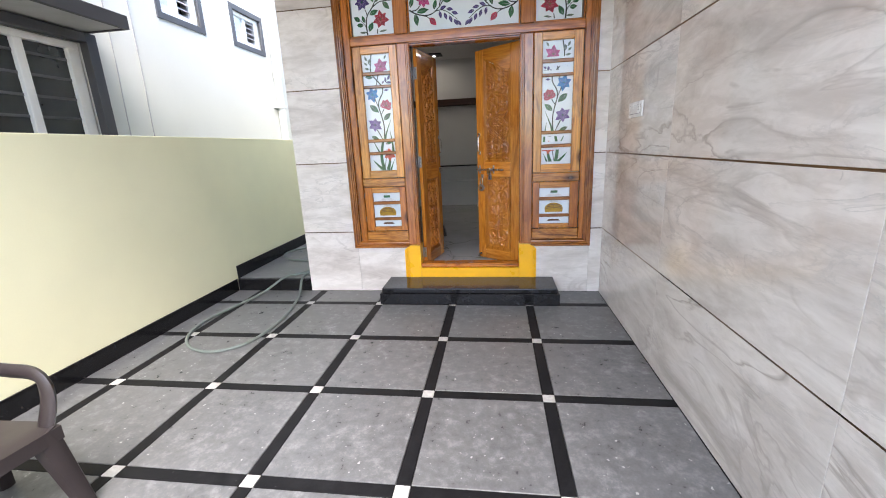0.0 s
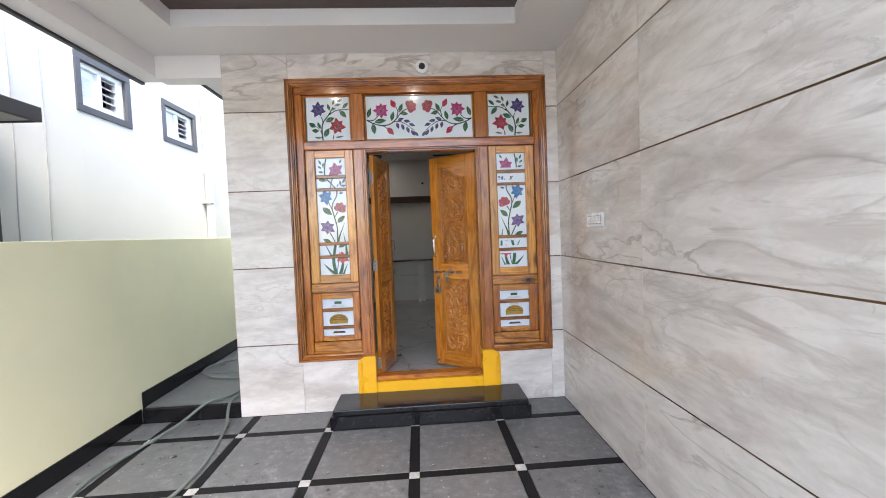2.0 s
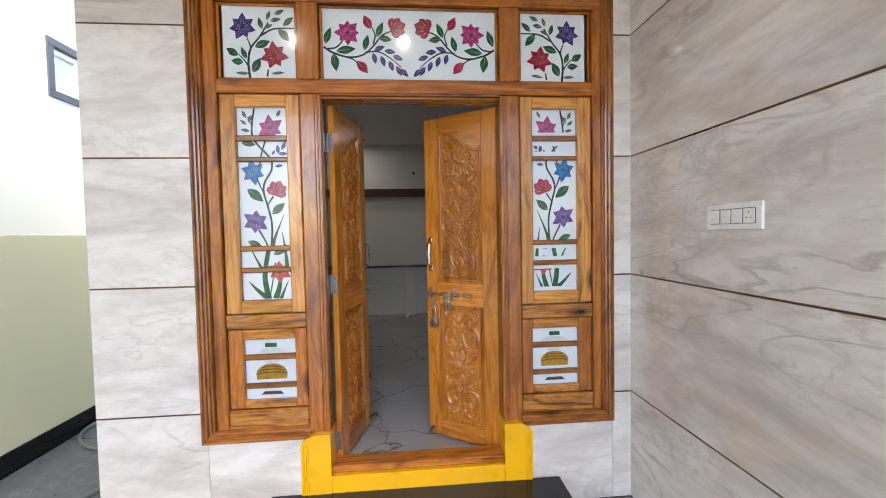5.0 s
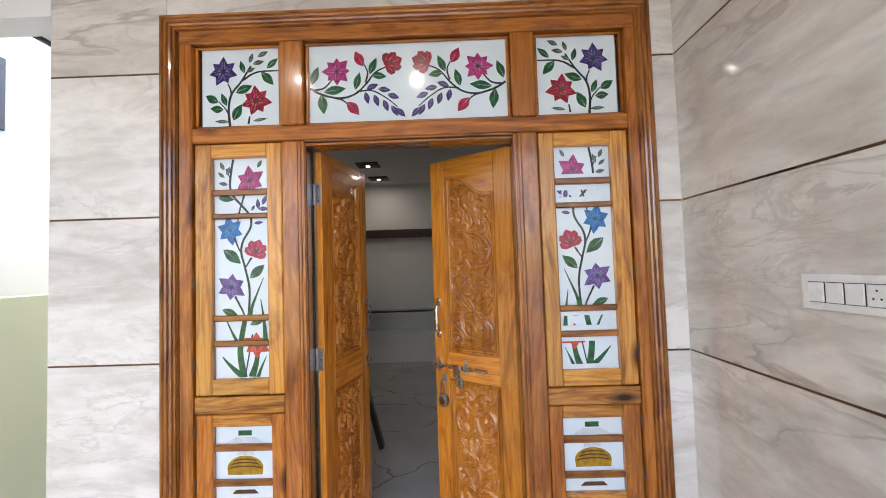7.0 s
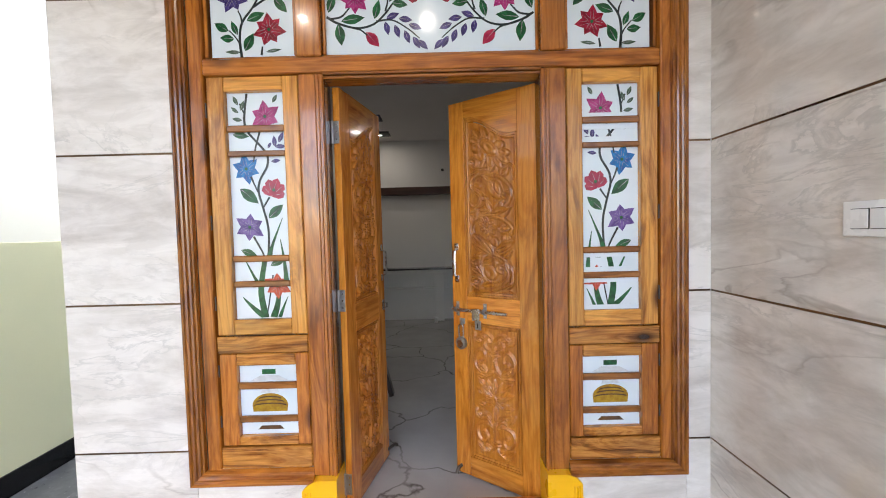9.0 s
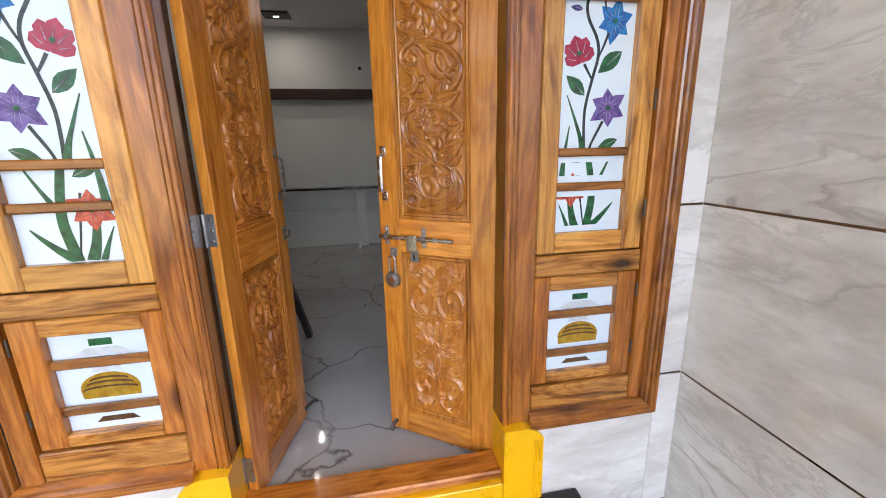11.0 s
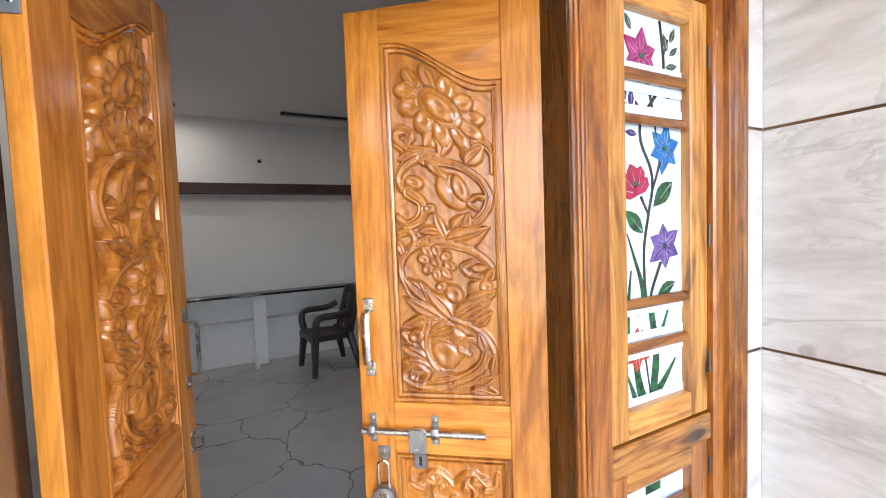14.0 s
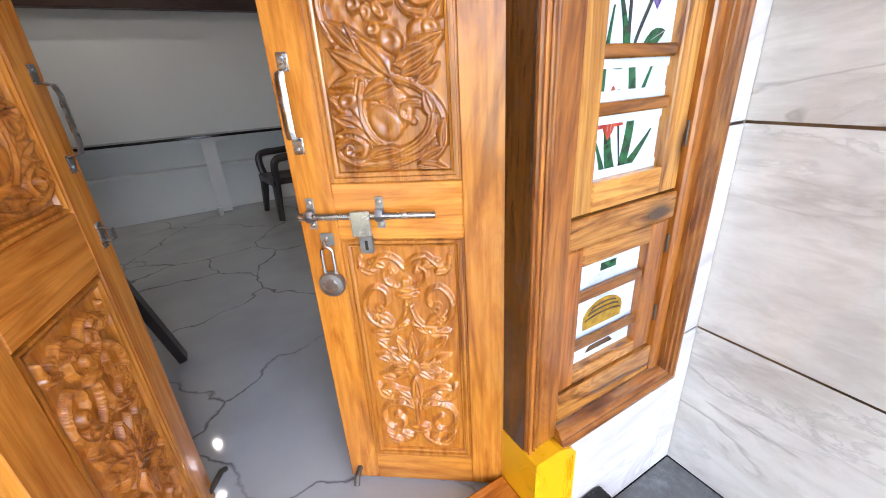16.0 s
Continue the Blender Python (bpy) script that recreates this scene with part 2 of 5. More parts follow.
_l.new(ramp(_n, _l, tex_noise(_n, _l, _v, 5.0, 3), [(0.3, (0.62, 0.70, 0.75)), (0.7, (0.70, 0.76, 0.80))]), _b.inputs["Base Color"])
DARKGLASS, _n, _l, _b = mat("dark_window_glass", 0.06, 0, 0)
_v = coords(_n, _l, (1, 1, 1), 5.0)
_l.new(ramp(_n, _l, tex_noise(_n, _l, _v, 3.0, 3), [(0.3, (0.012, 0.014, 0.014)), (0.7, (0.03, 0.033, 0.033))]), _b.inputs["Base Color"])


def glow(name, color, strength):
    m, n, l, b = mat(name, 0.4)
    b.inputs["Base Color"].default_value = (*color, 1)
    b.inputs["Emission Color"].default_value = (*color, 1)
    b.inputs["Emission Strength"].default_value = strength
    return m


LENS = glow("lit_lamp_lens", (1.0, 0.95, 0.86), 5)


def paint(name, dark, light):
    m, n, l, b = mat(name, 0.22, 0, 0.3)
    v = coords(n, l, (1, 1, 1), 9.0)
    l.new(ramp(n, l, tex_noise(n, l, v, 45.0, 3), [(0.35, dark), (0.65, light)]), b.inputs["Base Color"])
    return m


GREEN = paint("leaf_green_glass_paint", (0.004, 0.046, 0.015), (0.012, 0.118, 0.037))
SAGE = paint("sage_green_glass_paint", (0.031, 0.068, 0.043), (0.087, 0.136, 0.093))
STEMC = paint("dark_stem_glass_paint", (0.007, 0.014, 0.015), (0.022, 0.034, 0.034))
RED = paint("crimson_glass_paint", (0.161, 0.002, 0.011), (0.360, 0.011, 0.037))
PINK = paint("pink_glass_paint", (0.24, 0.012, 0.095), (0.44, 0.045, 0.20))
ROSE = paint("rose_red_glass_paint", (0.26, 0.006, 0.035), (0.42, 0.022, 0.065))
INDIGO = paint("indigo_glass_paint", (0.022, 0.012, 0.081), (0.068, 0.050, 0.198))
VIOLET = paint("violet_glass_paint", (0.068, 0.031, 0.167), (0.167, 0.099, 0.310))
BLUE = paint("sky_blue_glass_paint", (0.002, 0.075, 0.27), (0.004, 0.18, 0.46))
ORANGE = paint("orange_red_glass_paint", (0.34, 0.022, 0.012), (0.54, 0.085, 0.035))
GOLD = paint("mustard_gold_glass_paint", (0.28, 0.14, 0.005), (0.42, 0.24, 0.01))
BROWNP = paint("brown_glass_paint", (0.06, 0.025, 0.008), (0.11, 0.05, 0.015))
PALE = paint("pale_highlight_glass_paint", (0.30, 0.26, 0.32), (0.46, 0.42, 0.48))
GREYP = paint("pale_grey_glass_paint", (0.50, 0.52, 0.54), (0.62, 0.64, 0.66))


# ---- shape helpers ----
def part(name, bm, material, parent=None, label="", smooth=False):
    me = bpy.data.meshes.new(name)
    bmesh.ops.recalc_face_normals(bm, faces=bm.faces)
    bm.to_mesh(me)
    bm.free()
    for m in material if isinstance(material, (list, tuple)) else (material,):
        me.materials.append(m)
    if smooth:
        for p in me.polygons:
            p.use_smooth = True
        me.set_sharp_from_angle(angle=radians(40))
    ob = new(name, me)
    ob.parent = parent
    return tagged(ob, label)


def thing(name, at, label, category, group="", kind=""):
    ob = new(name)
    ob.matrix_basis = at if isinstance(at, Matrix) else Matrix.Translation(at)
    ob.empty_display_size = 0.1
    return tagged(ob, label, category, group, kind)


def box(x0, x1, y0, y1, z0, z1, bevel=0.0, bm=None, seg=1):
    bm = bm or bmesh.new()
    made = bmesh.ops.create_cube(bm, size=1)["verts"]
    for v in made:
        v.co = ((x0 + x1) / 2 + v.co.x * (x1 - x0), (y0 + y1) / 2 + v.co.y * (y1 - y0), (z0 + z1) / 2 + v.co.z * (z1 - z0))
    if bevel:
        edges = list({e for v in made for e in v.link_edges})
        bmesh.ops.bevel(bm, geom=edges, offset=bevel, segments=seg, profile=0.6, affect="EDGES")
    return bm


def lathe(profile, bm=None, n=24, axis="z", at=(0, 0, 0)):
    """A turned body: profile rows of (radius, height)."""
    bm = bm or bmesh.new()
    rings = []
    for r, h in profile:
        ring = []
        for i in range(n):
            a = 2 * math.pi * i / n
            p = (r * math.cos(a), r * math.sin(a), h)
            p = {"z": p, "y": (p[0], p[2], p[1]), "x": (p[2], p[0], p[1])}[axis]
            ring.append(bm.verts.new((p[0] + at[0], p[1] + at[1], p[2] + at[2])))
        rings.append(ring)
    for a, b in zip(rings, rings[1:]):
        for i in range(n):
            bm.faces.new((a[i], a[(i + 1) % n], b[(i + 1) % n], b[i]))
    bm.faces.new(rings[0])
    bm.faces.new(rings[-1])
    return bm


def smooth_path(pts, steps=6):
    """A Catmull-Rom line through the points."""
    pts = [Vector(p) for p in pts]
    ext = [2 * pts[0] - pts[1], *pts, 2 * pts[-1] - pts[-2]]
    out = []
    for i in range(1, len(ext) - 2):
        a, b, c, d = ext[i - 1:i + 3]
        for k in range(steps):
            t = k / steps
            out.append(0.5 * (2 * b + (c - a) * t + (2 * a - 5 * b + 4 * c - d) * t * t + (3 * b - a - 3 * c + d) * t ** 3))
    return out + [pts[-1]]


def sweep(pts, rx, ry=None, n=8, bm=None, up=(0, 0, 1), taper=None):
    """A bar with an oval section along a line."""
    bm, ry, up = bm or bmesh.new(), ry or rx, Vector(up)
    pts, rings = [Vector(p) for p in pts], []
    for i, p in enumerate(pts):
        d = (pts[min(i + 1, len(pts) - 1)] - pts[max(i - 1, 0)]).normalized()
        s = d.cross(up)
        s = s.normalized() if s.length > 1e-4 else Vector((1, 0, 0))
        u = s.cross(d).normalized()
        k = taper(i / (len(pts) - 1)) if taper else 1.0
        rings.append([bm.verts.new(p + s * rx * k * math.cos(a) + u * ry * k * math.sin(a)) for a in (2 * math.pi * j / n for j in range(n))])
    for a, b in zip(rings, rings[1:]):
        for i in range(n):
            bm.faces.new((a[i], a[(i + 1) % n], b[(i + 1) % n], b[i]))
    bm.faces.new(rings[0])
    bm.faces.new(rings[-1])
    return bm


def plate(outline, y0, y1, bm=None, slot=0):
    """A flat piece in the x-z plane with thickness along y."""
    bm = bm or bmesh.new()
    f = [bm.verts.new((x, y0, z)) for x, z in outline]
    k = [bm.verts.new((x, y1, z)) for x, z in outline]
    faces = [bm.faces.new(f), bm.faces.new(k)]
    for i in range(len(f)):
        j = (i + 1) % len(f)
        faces.append(bm.faces.new((f[i], f[j], k[j], k[i])))
    for q in faces:
        q.material_index = slot
    return bm


def structure(name, bm, material, label, category):
    return tagged(part(name, bm, material, None, label), "", category, "", "structure")


# ---- large structure ----
YF = -3.35           # front edge of the porch roof
LEFT, SIDE = -3.95, -3.056   # compound wall's face; house's outer side wall
BACK, FLOOR_IN, CEIL_IN = 4.78, 0.24, 3.2
ground = structure("ground", box(-400, 400, -400, 400, -0.6, -0.06), GROUND, "pale dusty concrete ground around the houses", "ground")
slab = structure("floor_porch", box(LEFT - 0.1, 0.1, -7.0, 0.1, -0.055, -0.014), BAND, "dark bed of the grey stone porch floor", "floor")
passage = structure("floor_passage", box(LEFT - 0.05, SIDE + 0.05, 0.03, 7.0, -0.055, 0.128), BAND, "raised side passage bed behind a black kerb", "floor")

bm = box(SIDE, -2.45, 0.012, 0.14, 0, 3.5)
box(-0.14, 2.8, 0.012, 0.14, 0, 3.5, 0, bm)
box(-2.45, -0.14, 0.012, 0.14, 3.03, 3.5, 0, bm)
box(-2.45, -1.93, 0.012, 0.14, 0, 0.53, 0, bm)
box(-0.66, -0.14, 0.012, 0.14, 0, 0.53, 0, bm)
box(-1.93, -0.66, 0.012, 0.14, 0, 0.17, 0, bm)
wall_door = structure("wall_entrance", bm, INWALL, "entrance wall clad in large cream marble tiles", "wall")
wall_right = structure("wall_right", box(0.012, 0.15, -7.0, 0.01, 0, 3.5), INWALL, "porch side wall clad in glossy cream marble", "wall")
structure("wall_house_side", box(SIDE, SIDE + 0.13, 0.142, BACK + 0.14, 0, 3.5), INWALL, "white side wall of the house", "wall")
structure("wall_room_back", box(SIDE + 0.132, 2.8, BACK, BACK + 0.14, 0, 3.5), INWALL, "white back wall of the dim room", "wall")
structure("wall_room_right", box(2.66, 2.8, 0.142, BACK - 0.002, 0, 3.5), INWALL, "white side wall of the room", "wall")
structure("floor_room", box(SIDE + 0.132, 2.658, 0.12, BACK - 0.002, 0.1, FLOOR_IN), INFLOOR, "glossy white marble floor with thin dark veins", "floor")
structure("ceiling_room", box(SIDE + 0.132, 2.658, 0.142, BACK - 0.002, CEIL_IN, 3.45), CEIL, "plain white room ceiling", "ceiling")

# porch ceiling: a flat ring with a raised dark tray, and beams along its open edge
TX0, TX1, TY0, TY1, CZ = -3.185, -0.50, -3.0, -0.49, 3.30
bm = box(-3.62, TX0, YF, -0.002, CZ, 3.6)
box(TX1, 0.012, YF, -0.002, CZ, 3.6, 0, bm)
box(TX0, TX1, TY1, -0.002, CZ, 3.6, 0, bm)
box(TX0, TX1, YF, TY0, CZ, 3.6, 0, bm)
structure("ceiling_porch", bm, CEIL, "white plastered porch ceiling with a stepped tray", "ceiling")
structure("ceiling_tray", box(TX0, TX1, TY0, TY1, 3.43, 3.58), DARKWOOD, "dark brown panel set into the porch ceiling", "ceiling")
structure("beam_porch", box(-3.80, -3.622, YF, 0.14, 3.12, 3.6), CEIL, "white edge beam of the porch roof", "beam")
structure("beam_cross", box(-3.62, SIDE - 0.002, 0.0, 0.16, 3.10, 3.6), CEIL, "white cross beam between porch roof and house corner", "beam")
structure("beam_edge", box(-3.835, -3.802, YF, 0.14, 3.10, 3.6), DARKTRIM, "dark drip edge of the porch roof", "trim")
structure("roof_projection", box(-3.30, SIDE - 0.002, 0.162, 7.0, 3.12, 3.4), CEIL, "narrow roof projection along the house side", "roof")
structure("roof_edge", box(-3.325, -3.302, 0.162, 7.0, 3.10, 3.4), DARKTRIM, "dark drip edge of the roof projection", "trim")

# compound wall and the neighbour's house
structure("wall_compound", box(LEFT - 0.13, LEFT, -7.0, 7.0, 0, 1.685, 0.004), YELLOWWALL, "pale yellow plastered compound wall", "wall")
structure("wall_passage_end", box(LEFT, SIDE, 7.0, 7.12, 0, 1.69), WHITEWALL, "plain wall closing the side passage", "wall")
for y0, y1, z0, z1 in ((-7.0, 0.0, -0.01, 0.135), (0.03, 7.0, 0.13, 0.278)):
    structure("skirting", box(LEFT, LEFT + 0.014, y0, y1, z0, z1, 0.002), GRANITE, "black granite skirting along the compound wall", "skirting")
structure("kerb", box(LEFT + 0.014, SIDE - 0.002, 0.004, 0.028, -0.01, 0.125, 0.003), GRANITE, "black granite riser of the passage step", "kerb")
NX = -4.655
bm = box(NX - 0.25, NX, -0.50, 0.47, 0, 6.0)
structure("wall_neighbour", bm, WHITEWALL, "bright white outer wall of the neighbouring house", "wall")
bm = box(NX - 0.25, NX, 0.47, 8.0, 0, 3.03)
box(NX - 0.25, NX, 0.47, 8.0, 3.55, 6.0, 0, bm)
box(NX - 0.25, NX, 1.17, 1.81, 3.03, 3.55, 0, bm)
box(NX - 0.25, NX, 2.55, 8.0, 3.03, 3.55, 0, bm)
box(NX - 0.25, NX, -8.0, -0.50, 2.58, 6.0, 0, bm)
box(NX - 0.25, NX, -8.0, -0.50, 0, 1.1, 0, bm)
box(NX - 0.25, NX, -8.0, -2.10, 1.1, 2.58, 0, bm)
structure("wall_neighbour_upper", bm, WHITEWALL, "bright white neighbouring wall around the windows", "wall")
# black sheet added behind the window openings in place of unlit rooms
structure("wall_neighbour_inside", box(NX - 0.6, NX - 0.4, -8.0, 8.0, 0, 6.0), SLOT, "black sheet standing in for unlit rooms behind the neighbour's windows", "wall")


# ---- entrance frame ----
frame_ob = thing("entrance_doorway", (-1.295, 0.012, 0.30), "varnished teak entrance frame with flower-painted sidelight glass", "doorway")
FX, FZ = -1.295, 0.30


def rail(name, x0, x1, y0, y1, z0, z1, parent, bevel=0.004, level=False, mats=None):
    """One straight teak member, in the frame's own coordinates."""
    v, h = mats or (WOOD_V, WOOD_H)
    return part(name, box(x0, x1, y0, y1, z0 - FZ, z1 - FZ, bevel), h if level else v, parent)


def moulding(name, x0, z0, x1, z1, inward, parent, level):
    """A mitred architrave strip with beads, stepping down from its outer edge."""
    prof = [(0.0, 0.012), (0.0, -0.020), (0.006, -0.027), (0.016, -0.027), (0.020, -0.021), (0.026, -0.024), (0.034, -0.022),
            (0.038, -0.014), (0.044, -0.017), (0.052, -0.014), (0.056, -0.004), (0.066, -0.004), (0.070, 0.014)]
    bm, a, b = bmesh.new(), [], []
    for d, y in prof:
        if level:
            a.append(bm.verts.new((x0 + d, y, z0 - FZ + inward * d)))
            b.append(bm.verts.new((x1 - d, y, z0 - FZ + inward * d)))
        else:
            a.append(bm.verts.new((x0 + inward * d, y, z0 - FZ + d)))
            b.append(bm.verts.new((x0 + inward * d, y, z1 - FZ - d)))
    for i in range(len(prof) - 1):
        bm.faces.new((a[i], a[i + 1], b[i + 1], b[i]))
    bm.faces.new(a)
    bm.faces.new(b)
    return part(name, bm, TRIM_H if level else TRIM_V, parent)


HW, HR = 1.212, 1.188      # half width to the two outer edges
moulding("architrave", -HW, 0.48, -HW, 3.077, 1, frame_ob, False)
moulding("architrave", HR, 0.48, HR, 3.077, -1, frame_ob, False)
moulding("architrave", -HW, 3.077, HR, 3.077, -1, frame_ob, True)


def bottom_mould(s):
    bm, prof = bmesh.new(), [(0, 0.012), (0, -0.020), (0.006, -0.027), (0.02, -0.027), (0.026, -0.018), (0.036, -0.020), (0.046, -0.010), (0.058, -0.008), (0.07, 0.014)]
    a = [bm.verts.new((s * ((HR if s > 0 else HW) - d), y, 0.18 + d)) for d, y in prof]
    b = [bm.verts.new((s * 0.62, y, 0.18 + d)) for d, y in prof]
    for i in range(len(prof) - 1):
        bm.faces.new((a[i], a[i + 1], b[i + 1], b[i]))
    bm.faces.new(a)
    bm.faces.new(b)
    part("architrave", bm, TRIM_H, frame_ob)


rail("top_rail", -1.14, 1.125, 0.010, 0.12, 2.945, 3.035, frame_ob, 0.006, True)
rail("transom", -1.075, 1.075, 0.012, 0.12, 2.44, 2.515, frame_ob, 0.006, True)
for s in (-1, 1):
    bottom_mould(s)

    def sx(a, b):
        return (min(s * a, s * b), max(s * a, s * b))

    rail("post", *sx(1.075, 1.125 if s > 0 else 1.14), 0.010, 0.12, 0.54, 2.945, frame_ob, 0.006)
    rail("door_post", *sx(0.510, 0.630), 0.012, 0.125, 0.50, 2.438, frame_ob, 0.007)
    # thin dark sheets added on the reveals; their colour carries the gap's shade
    rail("jamb_liner", *sx(0.5075, 0.5098), 0.026, 0.124, 0.505, 2.41, frame_ob, 0.0005, False, (REVEAL_SHADE, REVEAL_SHADE))
    rail("mullion", *sx(0.515, 0.632), 0.010, 0.12, 2.517, 2.943, frame_ob, 0.006)
    for k, (d, w) in enumerate(((0.512, 0.010), (0.530, 0.008), (0.546, 0.006))):
        rail("bead", *sx(d, d + w), 0.002 + 0.003 * k, 0.014, 0.50, 2.43, frame_ob, 0.003)
    rail("mid_rail", *sx(0.632, 1.073), 0.020, 0.12, 1.115, 1.198, frame_ob, 0.005, True, (FIGURED, FIGURED))
    rail("bottom_rail", *sx(0.632, 1.073), 0.016, 0.12, 0.545, 0.652, frame_ob, 0.005, True, (FIGURED, FIGURED))
rail("bead", -0.51, 0.51, 0.001, 0.0125, 2.425, 2.438, frame_ob, 0.003, True, (TRIM_V, TRIM_H))
rail("bead", -0.51, 0.51, 0.013, 0.12, 2.41, 2.4235, frame_ob, 0.003, True, (TRIM_V, TRIM_H))
rail("threshold", -0.508, 0.508, -0.008, 0.122, 0.262, 0.303, frame_ob, 0.008, True)
for s in (-1, 1):
    outline = [(s * 0.505, -0.14), (s * 0.672, -0.14), (s * 0.672, 0.155), (s * 0.645, 0.185), (s * 0.600, 0.205), (s * 0.505, 0.205)]
    part("yellow_block", plate(outline, -0.034, 0.13), YELLOW, frame_ob, "bright yellow painted foot of the door post")
    for k in range(3):
        part("groove_bead", box(min(s * (0.63 + 0.012 * k), s * (0.637 + 0.012 * k)), max(s * (0.63 + 0.012 * k), s * (0.637 + 0.012 * k)), -0.039, -0.033, -0.138, 0.15, 0.002), YELLOW, frame_ob)
part("yellow_sill", box(-0.504, 0.504, -0.032, 0.13, -0.14, -0.040, 0.003), YELLOW, frame_ob, "bright yellow painted door sill")


# painted glass: thin raised paint on white glass
def p_leaf(cx, cz, length, deg, color=GREEN, fat=0.36, vein=True):
    a, pts = radians(deg), []
    c, s = math.cos(a), math.sin(a)
    prof = [(-0.5, 0.0), (-0.36, 0.50), (-0.15, 0.92), (0.05, 0.95), (0.25, 0.62), (0.40, 0.25), (0.5, 0.0)]
    line = [(u, w) for u, w in prof] + [(u, -w * 0.9) for u, w in prof[-2:0:-1]]
    for u, w in line:
        x, z = u * length * 1.08, w * length * fat * 0.66
        pts.append((cx + c * x - s * z, cz + s * x + c * z))
    slivers = []
    if vein:
        for u0, u1, h in ((-0.45, 0.2, 0.02),):
            q = [(u0 * length, -h * length * 0.4), (u1 * length, 0), (u0 * length, h * length)]
            slivers.append([(cx + c * x - s * z, cz + s * x + c * z) for x, z in q])
    return "painted_leaf", pts, color, slivers


def p_flower(cx, cz, r, color, n=6, turn=90, fat=0.56):
    petals, slivers = [], []
    prof = [(0.0, -0.25), (0.42, -1.0), (0.68, -0.62), (1.0, 0.0), (0.68, 0.62), (0.42, 1.0), (0.0, 0.25)]
    for k in range(n):
        a = radians(turn + 360 * k / n)
        c, s = math.cos(a), math.sin(a)
        wide = fat * r * (1 + 0.12 * math.sin(3.1 * k))
        reach = r * (1 + 0.1 * math.cos(2.3 * k + turn))
        petals.append([(cx + c * u * reach - s * w * wide * 0.62, cz + s * u * reach + c * w * wide * 0.62) for u, w in prof])
        for off in (-0.16, 0.12):
            q = [(0.2, off - 0.012), (0.70, off * 1.3), (0.2, off + 0.018)]
            slivers.append([(cx + c * u * reach - s * w * wide, cz + s * u * reach + c * w * wide) for u, w in q])
    return "painted_flower", petals, color, slivers


def p_rose(cx, cz, r, color, turn=60):
    """A half-open bloom seen from the side: a fan of pointed petals over a narrow base."""
    a0, petals, slivers = radians(turn), [], []
    prof = [(0.0, -0.10), (0.45, -0.36), (0.82, -0.34), (1.0, 0.0), (0.82, 0.34), (0.45, 0.36), (0.0, 0.10)]
    bx, bz = cx - 0.75 * r * math.cos(a0), cz - 0.75 * r * math.sin(a0)
    for spread, reach in ((-62, 1.25), (62, 1.25), (-30, 1.6), (30, 1.6), (0, 1.75)):
        a = a0 + radians(spread)
        c, s = math.cos(a), math.sin(a)
        petals.append([(bx + c * u * reach * r - s * w * 1.15 * r, bz + s * u * reach * r + c * w * 1.15 * r) for u, w in prof])
        q = [(0.35, -0.02), (0.85, 0.0), (0.35, 0.03)]
        slivers.append([(bx + c * u * reach * r - s * w * r, bz + s * u * reach * r + c * w * r) for u, w in q])
    return "painted_flower", petals, color, slivers


def p_stem(pts, w, color=STEMC, taper=0.6):
    line = smooth_path([(x, 0, z) for x, z in pts], 5)
    left, right = [], []
    for i, p in enumerate(line):
        d = line[min(i + 1, len(line) - 1)] - line[max(i - 1, 0)]
        nrm = Vector((-d.z, 0, d.x)).normalized()
        k = w * (0.66 if color is STEMC else 0.55) * (1 - (1 - taper) * i / (len(line) - 1))
        left.append((p.x + nrm.x * k, p.z + nrm.z * k))
        right.append((p.x - nrm.x * k, p.z - nrm.z * k))
    return "painted_stem" if color is STEMC else "painted_blade", left + right[::-1], color, []


def lay(shapes, parent, x0, z0, flip, y, clip):
    """Lay painted shapes on a pane; flip mirrors them about its middle."""
    width = clip[1]
    for i, (name, pts, color, slivers) in enumerate(shapes):
        fx = (lambda x: x0 + width - x) if flip else (lambda x: x0 + x)
        lift, bm, keep = 0.0004 * (i % 6), bmesh.new(), []
        for k, outline in enumerate(pts if isinstance(pts[0], list) else [pts]):
            outline = [(fx(min(max(x, 0.002), width - 0.002)), z0 + min(max(z, 0.002), clip[3] - 0.002)) for x, z in outline]
            plate(outline, y - 0.0012 - lift - 0.00012 * k, y - 0.0002, bm)
            keep += outline
        for q in slivers:
            q = [(fx(min(max(x, 0.002), width - 0.002)), z0 + min(max(z, 0.002), clip[3] - 0.002)) for x, z in q]
            plate(q, y - 0.0027 - lift, y - 0.0010 - lift, bm, 1)
        if name == "painted_flower":
            cx, cz = sum(p[0] for p in keep) / len(keep), sum(p[1] for p in keep) / len(keep)
            plate([(cx + 0.008 * math.cos(t * 0.7), cz + 0.008 * math.sin(t * 0.7)) for t in range(9)], y - 0.0032 - lift, y - 0.0014 - lift, bm, 2)
        part(name, bm, (color, PALE, GREEN), parent)


